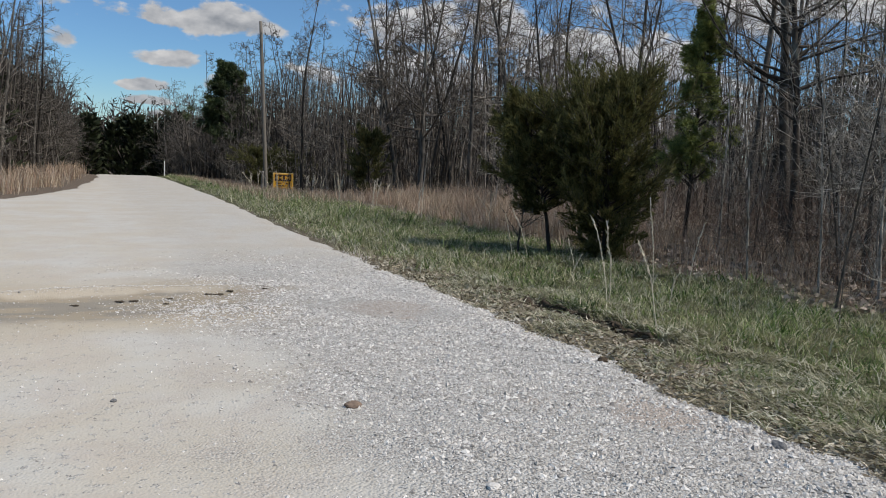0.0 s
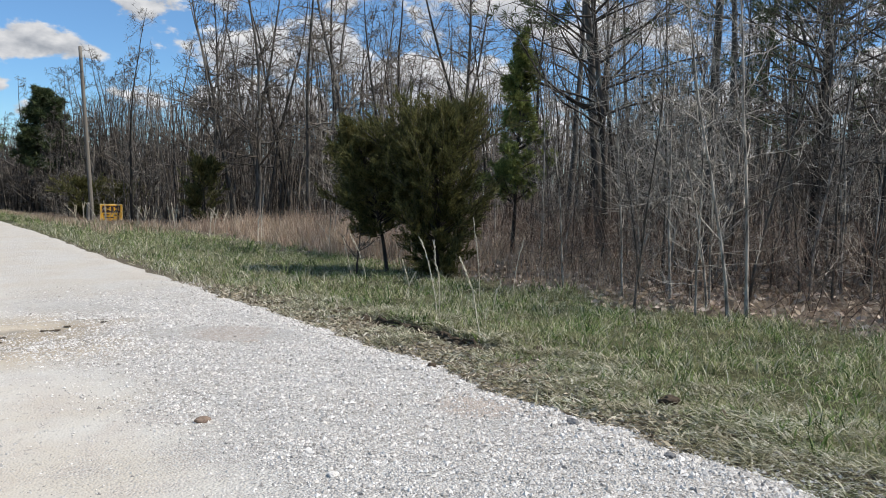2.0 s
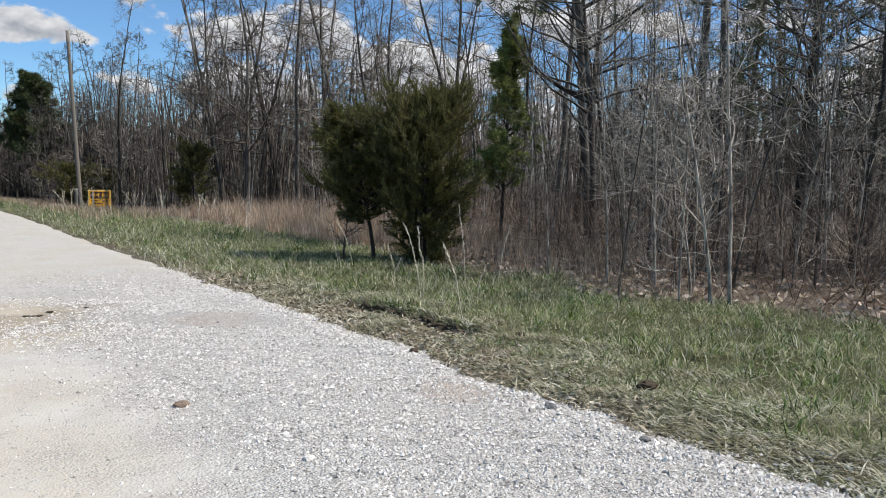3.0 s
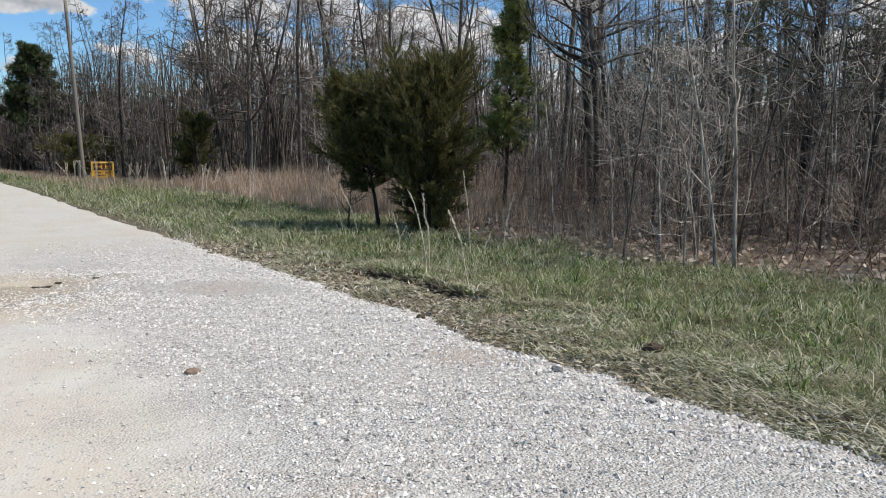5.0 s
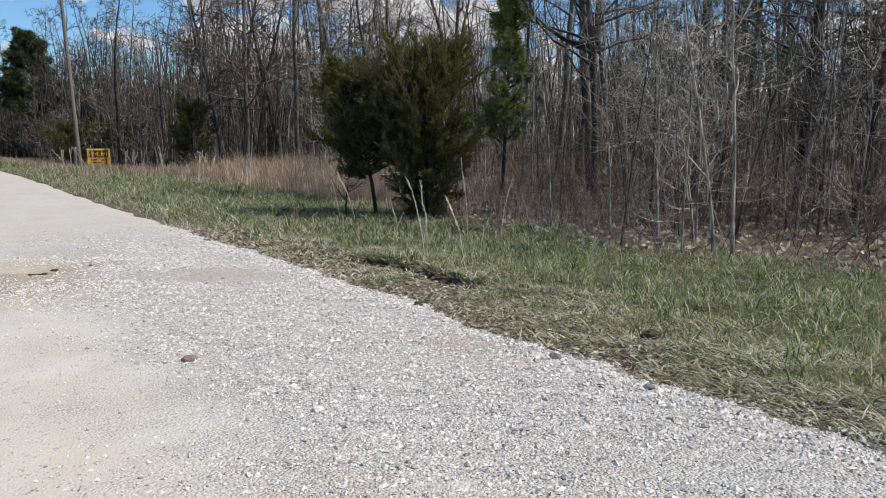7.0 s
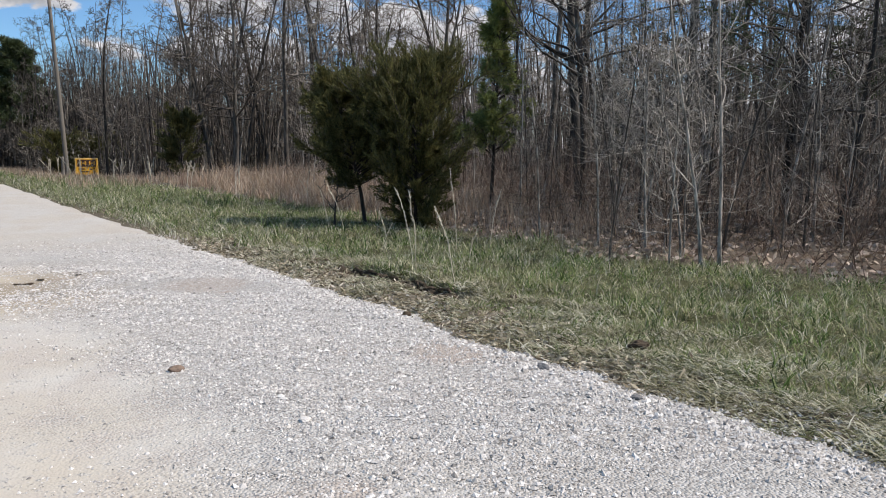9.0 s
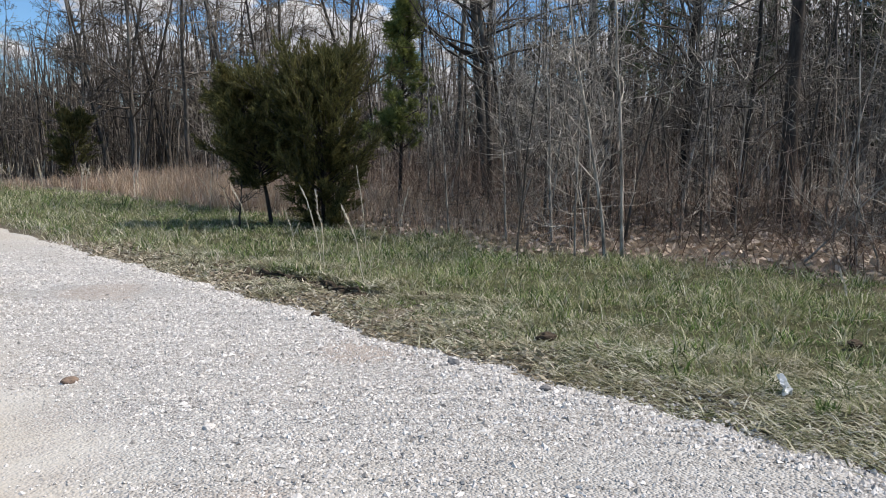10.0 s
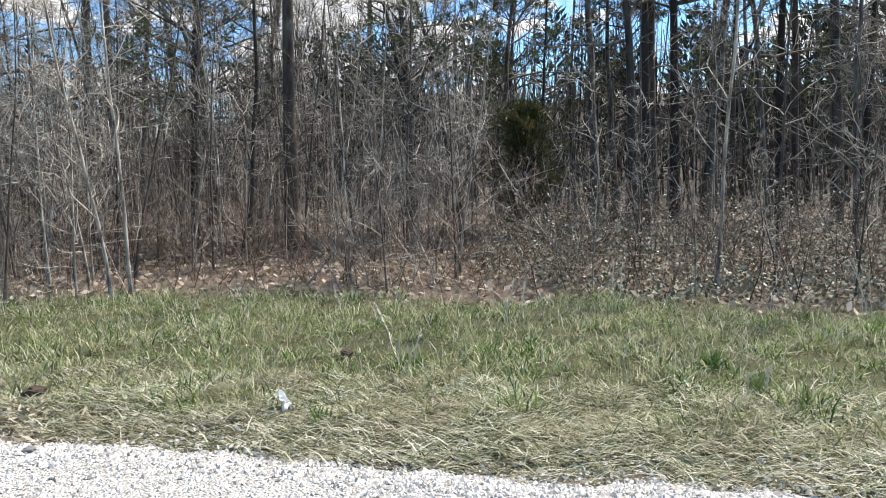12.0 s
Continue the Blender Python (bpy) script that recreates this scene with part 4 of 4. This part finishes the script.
    sedge.append(blades(rng, x, y, rng.uniform(0.3, 1.1, len(x)), 0.024, rng.uniform(0.1, 0.5, len(x))))
    x, y = clumped(rng, 2200, 8.3, 12.0, 8.0, 14.5, 200, 0.15)
    sedge.append(blades(rng, x, y, rng.uniform(0.2, 0.6, len(x)), 0.008, rng.uniform(0.1, 0.5, len(x))))
    tagged(new("broomsedge", mesh_of("broomsedge", sedge, SEDGE, False)), "tall reddish-tan dead broomsedge in the clearing", "dry grass", kind="stuff")


build_grass()


def build_undergrowth():
    rng = np.random.default_rng(31)
    # thin upright stems under the trees
    n = 3600
    y = rng.uniform(-9, 26, n)
    x = 8.4 + abs(rng.normal(0, 5.0, n)) + np.where(y > 9.5, 1.5, 0) + np.where(y > 13.5, 2.2, 0) + 0.3 * ripple(y * 0, y, 1.3)
    base = np.column_stack([x, y, ground_z(x, y) - 0.02])
    h = rng.uniform(0.35, 1.9, n)
    stems = grow(rng, base, np.column_stack([rng.normal(0, 0.5, (n, 2)), np.ones(n)]), h, 4, 0.2, 0.03)
    arms, _, _, _ = branch_off(rng, stems, h, 3, 0.2, 1.0, radians(55), 0.5, 2, 0.15, 0.02, 0.1)
    me = mesh_of("undergrowth", [tubes(stems, taper(rng.uniform(0.003, 0.007, n), 4, 0.4), 3), tubes(arms, taper(np.full(len(arms), 0.003), 2, 0.4), 3)], STEMS)
    tagged(new("undergrowth", me), "thicket of thin bare stems at the wood's edge", "undergrowth", kind="stuff")
    # fallen leaves
    n = 24000
    y = rng.uniform(-9, 26, n)
    x = 8.1 + abs(rng.normal(0, 6.0, n)) + 0.6 * ripple(y * 0, y, 0.8) + np.where(y > 13.5, 2.5, 0)
    pts = np.column_stack([x, y, ground_z(x, y) + rng.uniform(0.005, 0.05, n)])
    leaf = spikelets(rng, pts, np.column_stack([rng.normal(0, 1, (n, 2)), rng.normal(0, 0.35, n)]), 0.105, 0.034)
    tagged(new("leaf_litter", mesh_of("leaf_litter", [leaf], LEAF, False)), "brown fallen oak leaves on the forest floor", "leaves", kind="stuff")
    n = 9000
    y = rng.uniform(3.6, 12.5, n)
    x = right_edge(y) - 0.05 + abs(rng.normal(0, 0.33, n))
    bits = spikelets(rng, np.column_stack([x, y, ground_z(x, y) + rng.uniform(0.004, 0.03, n)]), np.column_stack([rng.normal(0, 1, (n, 2)), rng.normal(0, 0.3, n)]), 0.065, 0.009)
    tagged(new("straw_litter", mesh_of("straw_litter", [bits], LITTER, False)), "broken straw and leaf bits on the torn strip of soil", "litter", kind="stuff")
    # brambles with small grey-green leaves
    n = 34000
    y = rng.uniform(-8, 2.6, n)
    x = 8.3 + abs(rng.normal(0, 4.2, n)) + smooth(y, 0.5, 2.6) * 1.8
    z = ground_z(x, y) + abs(rng.normal(0, 0.62, n)) * (0.3 + 0.9 * smooth(x, 8.2, 12.0)) * (0.6 + 0.4 * ripple(x, y, 1.4, 0.8))
    leaf = spikelets(rng, np.column_stack([x, y, z]), rng.normal(0, 1, (n, 3)), 0.048, 0.016)
    tagged(new("brambles", mesh_of("brambles", [leaf], BRAMBLE, False)), "low brambles with small grey-green leaves", "brambles", kind="stuff")


LITTER = material("straw_bits", blade_look([(0.0, (0.07, 0.05, 0.035)), (0.35, (0.25, 0.205, 0.15)), (0.7, (0.46, 0.40, 0.305)), (1.0, (0.70, 0.64, 0.53))]), 0.8, 0.2, 0.15)
BRAMBLE = material("bramble_leaves", blade_look([(0.0, (0.055, 0.058, 0.03)), (0.6, (0.17, 0.17, 0.11)), (1.0, (0.50, 0.49, 0.41))]), 0.6, 0.25)
build_undergrowth()


def stalk(rng, h, lean, r=0.0062):
    """One dry stem of a weed, bowed towards lean, and its feathery seed head."""
    t = np.linspace(0, 1, 9)
    bow = np.asarray(lean)[None, :] * (t ** 1.7)[:, None] + np.cumsum(rng.normal(0, 0.006, (9, 2)), 0)
    stem = np.column_stack([bow, -0.03 + t * (h + 0.03)])[None]
    which = np.zeros(70, int)
    p, d = along(stem, which, rng.uniform(0.42, 1.0, 70))
    heads = spikelets(rng, p, d + rng.normal(0, 0.16, d.shape), r * 11, r * 1.25)
    return mesh_of("stem", [tubes(stem, taper(np.full(1, r), 9, 0.55), 5)], WEED), mesh_of("seed_head", [heads], WEED, False)


WEED = material("dry_weed", flat_look((0.50, 0.44, 0.33, 1), (0.70, 0.64, 0.52, 1), 30.0), 0.8)
# single stalks by the torn bank: place, height, lean of the tip
BANK_WEEDS = [(5.01, 7.65, 0.84, -0.14, 0.10), (5.08, 7.70, 0.80, -0.05, 0.04), (4.78, 6.61, 0.71, -0.14, 0.10), (5.73, 7.58, 0.42, 0.10, -0.07), (6.44, 8.71, 1.07, -0.08, 0.06), (5.82, 9.56, 0.35, 0.10, -0.08), (5.96, 9.67, 0.50, -0.06, 0.05), (4.53, 8.97, 0.14, 0.00, -0.00)]
# clumps farther on: place, height, number of stalks
WEED_CLUMPS = [(7.4, 9.2, 0.8, 1), (6.6, 11.9, 0.7, 2), (8.3, 16.5, 0.9, 2), (8.6, 21.0, 0.9, 2), (8.9, 26.0, 1.0, 3), (9.3, 31.0, 1.0, 3), (8.2, 37.0, 1.1, 3), (9.9, 38.5, 1.1, 3),
               (9.2, 43.0, 1.2, 3), (8.8, 46.6, 1.1, 4), (9.3, 47.5, 1.1, 3), (10.5, 47.2, 0.9, 2), (12.2, 46.0, 1.1, 4), (12.9, 43.5, 1.1, 3), (11.5, 41.5, 0.9, 3), (10.6, 35.0, 0.9, 2), (11.0, 30.5, 0.9, 2), (12.4, 37.5, 1.0, 3),
               (5.37, 2.0, 0.26, 3), (6.9, 1.6, 0.45, 2), (7.5, 0.75, 0.5, 2), (5.05, -0.1, 0.22, 2), (7.75, -1.4, 0.5, 3), (7.0, 3.1, 0.4, 1)]
for i, row in enumerate(BANK_WEEDS + WEED_CLUMPS):
    root, rng = new("dry_weed"), np.random.default_rng(300 + i)
    x, y, h = row[:3]
    for k in range(1 if len(row) == 5 else row[3]):
        lean = row[3:] if len(row) == 5 else rng.normal(0, 0.2 * h, 2)
        stem_me, head_me = stalk(rng, h * (1 if len(row) == 5 else rng.uniform(0.7, 1.05)), lean, 0.009 if y > 20 else (0.0047 if h > 0.6 else 0.0036))
        stem = part("stem", stem_me, root)
        stem.location = (0, 0, 0) if k == 0 else (rng.normal(0, 0.12), rng.normal(0, 0.12), 0)
        part("seed_head", head_me, stem)
    root.matrix_basis = pose(x, y, ground_z(x, y))
    tagged(root, "tall pale dry weed stalk standing in the verge grass", "weed", "dry weed stalks")
# one broken stem that lies over in the grass
root = new("dry_weed")
stem_me, head_me = stalk(np.random.default_rng(350), 0.75, (0.05, 0.02), 0.0036)
part("seed_head", head_me, part("stem", stem_me, root))
root.matrix_basis = pose(5.5, 2.15, ground_z(5.5, 2.15) + 0.02, 64, 0, 116)
tagged(root, "broken dry weed stalk lying over in the grass", "weed", "dry weed stalks")


def rosette(seed, reach):
    """A low broad-leaved weed: leaves lying out from one crown."""
    rng = np.random.default_rng(seed)
    n = 60
    a = rng.uniform(0, 2 * np.pi, n)
    way = np.column_stack([np.cos(a), np.sin(a), rng.uniform(0.5, 3.0, n)])
    pts = np.column_stack([rng.normal(0, 0.025, (n, 2)), np.zeros(n)])
    return mesh_of("leafy_weed", [spikelets(rng, pts, way, reach, reach * 0.055)], WEED_LEAF, False)


WEED_LEAF = material("weed_leaves", leafy_look((0.07, 0.12, 0.035, 1), (0.18, 0.25, 0.08, 1), (0.2, 0.21, 0.11, 1)), 0.55, 0.3, 0.2)
for i, (x, y, reach) in enumerate([(5.78, 0.08, 0.12), (4.33, 2.28, 0.085), (5.55, 2.05, 0.12), (5.2, -0.1, 0.12)]):
    ob = new("leafy_weed", rosette(700 + i, reach))
    ob.matrix_basis = pose(x, y, ground_z(x, y), 0, 0, i * 31.0)
    tagged(ob, "dark green broad-leaved weed clump in the verge grass", "weed", "leafy weeds in the verge")


# ---------------------------------------------------------------- gravel, rocks and clods
def pebbles(rng, x, y, z, size):
    """Angular stones half sunk in the fines: squashed, skewed, four faces above the ground."""
    b = len(x)
    corner = np.array([[1, 0, -0.35], [0, 1, -0.35], [-1, 0, -0.35], [0, -1, -0.35], [0, 0, 0.8]], float)
    v = corner[None] * rng.uniform(0.65, 1.2, (b, 5, 1)) + rng.normal(0, 0.2, (b, 5, 3)) * np.array([1.0, 1.0, 0.6])
    v = v * np.stack([rng.uniform(0.8, 1.4, b), rng.uniform(0.7, 1.1, b), rng.uniform(0.48, 0.85, b)], -1)[:, None]
    a = rng.uniform(0, 2 * np.pi, b)
    c, s = np.cos(a)[:, None], np.sin(a)[:, None]
    v = np.stack([v[..., 0] * c - v[..., 1] * s, v[..., 0] * s + v[..., 1] * c, v[..., 2]], -1)
    v = v * (np.asarray(size) / 2)[:, None, None] + np.column_stack([x, y, z])[:, None]
    tri = np.array([[0, 1, 4], [1, 2, 4], [2, 3, 4], [3, 0, 4]])
    return v.reshape(-1, 3), (np.arange(b)[:, None, None] * 5 + tri).reshape(-1, 3)


def build_gravel():
    rng = np.random.default_rng(41)
    n = 400000
    x, y = rng.uniform(-2.5, 4.35, n), -1.5 + 15.5 * rng.random(n) ** 1.35
    loose = smooth(x + 0.9 * ripple(x, y, 0.9, 0.5), 0.7, 2.3)
    worn = smooth(ripple(x, y, 1.15, 2.2), 0.3, 0.62)
    keep_p = 0.035 + 0.75 * loose * (1 - 0.8 * worn) * (1 - 0.6 * smooth(y, 9.5, 14))
    keep_p = np.maximum(keep_p, 0.8 * np.exp(-((y - 9.98 - 0.1 * np.sin(x * 2)) / 0.14) ** 2))
    keep_p = keep_p * (1 - 0.75 * np.exp(-((x - 3.05) / 0.4) ** 2 - ((y - 8.45) / 0.35) ** 2))
    keep_p = keep_p * (1 - 0.7 * np.exp(-((x - 3.44) / 0.25) ** 2 - ((y - 4.95) / 0.3) ** 2))
    edge = right_edge(y)
    keep_p = np.where(x > edge - 0.35, np.maximum(keep_p, 0.7), keep_p)
    keep_p = np.where(x > edge, 0.8 * np.exp(-(x - edge) / 0.22), keep_p)
    keep = rng.random(n) < keep_p * (1 - 0.93 * smooth(y, 9.8, 13.9))
    x, y = x[keep], y[keep]
    size = np.exp(rng.normal(math.log(0.0152), 0.40, len(x))).clip(0.006, 0.045)
    size = size * (0.7 + 0.3 * loose[keep])
    rim = (x > right_edge(y) - 0.35 - 0.15 * rng.random(len(x))) & (rng.random(len(x)) < 0.4)
    size = np.where(rim, size * 1.45, size).clip(0.006, 0.042)
    z = np.where(x < right_edge(y), road_z(x, y), ground_z(x, y)) + size * 0.16
    me = mesh_of("loose_gravel", [pebbles(rng, x, y, z, size)], STONE, False)
    tagged(new("loose_gravel", me), "loose pale limestone gravel strewn over the road", "gravel", kind="stuff")


build_gravel()


def lump(seed, size, mat, name, rough=0.2, flat=0.6):
    """An uneven lump of stone or soil."""
    bm = bmesh.new()
    bmesh.ops.create_icosphere(bm, subdivisions=3, radius=size / 2)
    off = Vector((seed * 3.1, seed * 1.7, 0))
    for v in bm.verts:
        k = 1 + rough * 1.6 * noise.noise(v.co * (2.4 / size) + off) + rough * noise.noise(v.co * (6.0 / size) + off)
        v.co = Vector((v.co.x * 1.25 * k, v.co.y * k, v.co.z * flat * k))
    me = bpy.data.meshes.new(name)
    bm.to_mesh(me)
    bm.free()
    me.materials.append(mat)
    return me


LUMPS = [("rock", 1.78, 5.55, 0.078, ROCK, "brown rough stone lying on the gravel road", "rock"),
         ("rock", 3.69, 4.30, 0.075, DARK_ROCK, "dark grey stone at the edge of the gravel", "rock"),
         ("rock", 3.64, 3.52, 0.055, DARK_ROCK, "small grey stone on the gravel", "rock"),
         ("rock", 2.02, 4.31, 0.05, STONE, "pale stone larger than the gravel round it", "rock"),
         ("rock", 0.55, 6.05, 0.035, DARK_ROCK, "small dark stone on the compacted road", "rock"),
         ("soil_clod", 3.89, 6.13, 0.07, DIRT, "dark clod of soil at the gravel's edge", "clod"),
         ("soil_clod", 4.91, 5.95, 0.09, DIRT, "dark clod of soil in the verge grass", "clod"),
         ("soil_clod", 4.47, 4.18, 0.11, DIRT, "dark upturned clod of soil and roots in the grass", "clod"),
         ("soil_clod", 5.75, 2.62, 0.09, DIRT, "dark clod of soil among green grass", "clod")]
for i, (name, x, y, size, mat, label, category) in enumerate(LUMPS):
    ob = new(name, lump(i + 1, size, mat, name))
    z = road_z(x, y) if x < right_edge(y) else ground_z(x, y)
    ob.matrix_basis = pose(x, y, z + size * (0.44 if mat is DIRT and x > 4.4 else 0.16), 0, 0, i * 71.0)
    tagged(ob, label, category)
# the torn edge of the turf: dark clods in a row along the cut
for i in range(62):
    y = 6.15 + i * 0.095 + random.uniform(-0.04, 0.04)
    size = random.uniform(0.05, 0.115) if i < 26 else random.uniform(0.025, 0.075)
    ob = new("soil_clod", lump(20 + i, size, DIRT if i < 26 or i % 3 else ROCK, "soil_clod", 0.3, 0.75))
    x = 4.62 + 0.05 * float(ripple(np.float64(0), np.float64(y), 5.0, 0.2)) + (random.uniform(-0.03, 0.05) if i < 26 else random.uniform(-0.22, 0.16))
    ob.matrix_basis = pose(x, y, ground_z(x, y) + size * 0.12, 0, 0, i * 47.0)
    tagged(ob, "dark clod of torn soil along the cut edge of the turf", "clod", "clods along the torn verge")


def soil_bank():
    """The torn face of the turf: a ragged low step of dark soil with a crumbling lip."""
    ys = np.arange(6.2, 8.6, 0.03)
    rng = np.random.default_rng(91)
    rows = []
    for s, lift, back in ((0, -0.11, -0.03), (1, -0.04, 0.0), (2, 0.02, 0.012), (3, 0.065, 0.0), (4, 0.084, -0.008), (5, 0.086, 0.025), (6, 0.03, 0.07)):
        fade = np.minimum(smooth(ys, 6.2, 6.55), 1 - smooth(ys, 8.2, 8.58)) * (0.75 + 0.25 * ripple(ys, ys * 0, 9.0, 0.5))
        x = 4.64 + 0.05 * ripple(ys * 0, ys, 5.0, 0.2) + back + rng.normal(0, 0.013, len(ys))
        z = ground_z(np.full_like(ys, 4.85), ys) - 0.09 + lift * np.maximum(fade, 0.02) + rng.normal(0, 0.007, len(ys))
        rows.append(np.stack([x, ys + rng.normal(0, 0.006, len(ys)), z], -1))
    g = np.stack(rows, 1)
    ob = new("soil_bank", grid_mesh("soil_bank", g[..., 0], g[..., 1], g[..., 2], DIRT))
    tagged(ob, "low torn bank of dark soil where the turf was cut", "soil bank", kind="structure")


soil_bank()
# flat dark mud flakes in the damp strip
for i in range(9):
    x, y = 0.45 + i * 0.2 + random.uniform(-0.15, 0.15), 9.45 + random.uniform(-0.2, 0.25)
    ob = new("mud_flake", lump(90 + i, random.uniform(0.025, 0.065), DIRT, "mud_flake", 0.8, 0.14))
    ob.matrix_basis = pose(x, y, float(road_z(np.float64(x), np.float64(y))) + 0.006, 0, 0, random.uniform(-25, 25))
    tagged(ob, "flat dark flake of mud on the damp strip of road", "mud flake", "mud flakes on the road")


# ---------------------------------------------------------------- made things
def box_mesh(name, sx, sy, sz, mat, bevel=0.0, at=(0, 0, 0)):
    bm = bmesh.new()
    bmesh.ops.create_cube(bm, size=1.0)
    for v in bm.verts:
        v.co = Vector((v.co.x * sx + at[0], v.co.y * sy + at[1], v.co.z * sz + at[2]))
    if bevel:
        bmesh.ops.bevel(bm, geom=bm.edges[:], offset=bevel, segments=2, affect="EDGES", profile=0.7)
    me = bpy.data.meshes.new(name)
    bm.to_mesh(me)
    bm.free()
    me.materials.append(mat)
    return me


def pole_mesh(name, h, r, lean, mat):
    z = np.linspace(-0.4, h, 12)
    pts = np.stack([lean * z / h, 0 * z, z], -1)[None]
    v, f = tubes(pts, np.linspace(r, r * 0.68, 12)[None], 12)
    cap = len(v) - 12 + np.arange(12)
    bm_top = v[cap].mean(0, keepdims=True) + np.array([[0, 0, 0.02]])
    tri = np.stack([cap, np.roll(cap, -1), np.full(12, len(v))], -1)
    return mesh_of(name, [(np.concatenate([v, bm_top]), f, tri)], mat)


def utility_pole(x, y, h, lean, label):
    root = new("utility_pole")
    part("shaft", pole_mesh("shaft", h, 0.135, lean, POLE), root)
    for z in (h * 0.93, h * 0.86):
        bolt = box_mesh("bolt", 0.05, 0.42, 0.05, BLACK, 0.008, (lean * z / h, 0, z))
        part("bolt", bolt, root, "rusty through bolt")
    root.matrix_basis = pose(x, y, ground_z(x, y))
    tagged(root, label, "utility pole")


utility_pole(10.3, 50.0, 10.1, -0.45, "weathered grey wooden utility pole without wires at the wood's edge")
utility_pole(8.6, 112.0, 9.8, 0.0, "distant dark wooden utility pole beside the road")


def yellow_sign(x, y):
    """A low sign in a yellow steel frame: a dark field with yellow strokes over a yellow field with dark ones."""
    root = new("yellow_sign")
    part("panel", box_mesh("panel", 1.15, 0.03, 0.92, YELLOW, 0.006, (0, 0, 0.52)), root)
    field = part("dark_field", box_mesh("dark_field", 0.98, 0.012, 0.40, RUST, 0, (0, -0.02, 0.73)), root, "dark brown upper field")
    for sx, w, h in ((-0.30, 0.07, 0.26), (-0.12, 0.20, 0.07), (-0.06, 0.07, 0.24), (0.16, 0.07, 0.26), (0.26, 0.16, 0.06), (0.40, 0.06, 0.24)):
        part("lettering", box_mesh("lettering", w, 0.01, h, YELLOW, 0, (sx, -0.03, 0.73)), field, "yellow bar of lettering")
    for sx, w, z in ((-0.28, 0.34, 0.40), (0.22, 0.12, 0.38), (0.38, 0.08, 0.42), (-0.1, 0.5, 0.24)):
        part("lettering", box_mesh("lettering", w, 0.012, 0.065, RUST, 0, (sx, -0.02, z)), root, "dark bar of lettering")
    for sx in (-1, 1):
        part("post", box_mesh("post", 0.07, 0.07, 1.6, PALE_YELLOW, 0.01, (sx * 0.58, 0.03, 0.23)), root, "pale yellow steel post")
    for z in (0.07, 1.0):
        part("rail", box_mesh("rail", 1.20, 0.06, 0.06, PALE_YELLOW, 0.01, (0, 0.03, z)), root)
    root.matrix_basis = pose(x, y, ground_z(x, y) + 0.12, 0, 0, -12)
    tagged(root, "orange-yellow framed metal sign with dark lettering, low in the grass", "sign")


yellow_sign(11.3, 49.8)

post = new("wooden_post")
part("shaft", pole_mesh("shaft", 1.15, 0.11, 0.03, POLE), post)
post.matrix_basis = pose(9.75, 48.5, ground_z(9.75, 48.5))
tagged(post, "short weathered wooden post beside the utility pole", "post")

marker = new("road_marker")
part("shaft", pole_mesh("shaft", 1.25, 0.05, 0.0, PAPER), marker)
marker.matrix_basis = pose(6.2, 72.0, ground_z(6.2, 72.0))
tagged(marker, "slim white marker post at the roadside", "marker post")


def crumpled_paper():
    """A torn sheet, crumpled and standing half up in the grass."""
    bm = bmesh.new()
    bmesh.ops.create_grid(bm, x_segments=14, y_segments=18, size=0.5)
    for v in bm.verts:
        u, w = v.co.x, v.co.y
        ragged = 1 + 0.35 * noise.noise(Vector((u * 3, w * 3, 4.0)))
        v.co = Vector((u * 0.046 * ragged * (1.15 - w), 0.035 * noise.noise(Vector((u * 4, w * 4, 9.0))) + 0.02 * w, 0.06 + w * 0.115 * ragged))
    bmesh.ops.solidify(bm, geom=bm.faces[:], thickness=0.002)
    me = bpy.data.meshes.new("paper_scrap")
    bm.to_mesh(me)
    bm.free()
    me.materials.append(PAPER)
    ob = new("paper_scrap", me)
    ob.matrix_basis = pose(4.42, 2.5, ground_z(4.42, 2.5) + 0.02, -25, 8, -5)
    tagged(ob, "torn white paper scrap caught upright in the grass", "litter")


crumpled_paper()
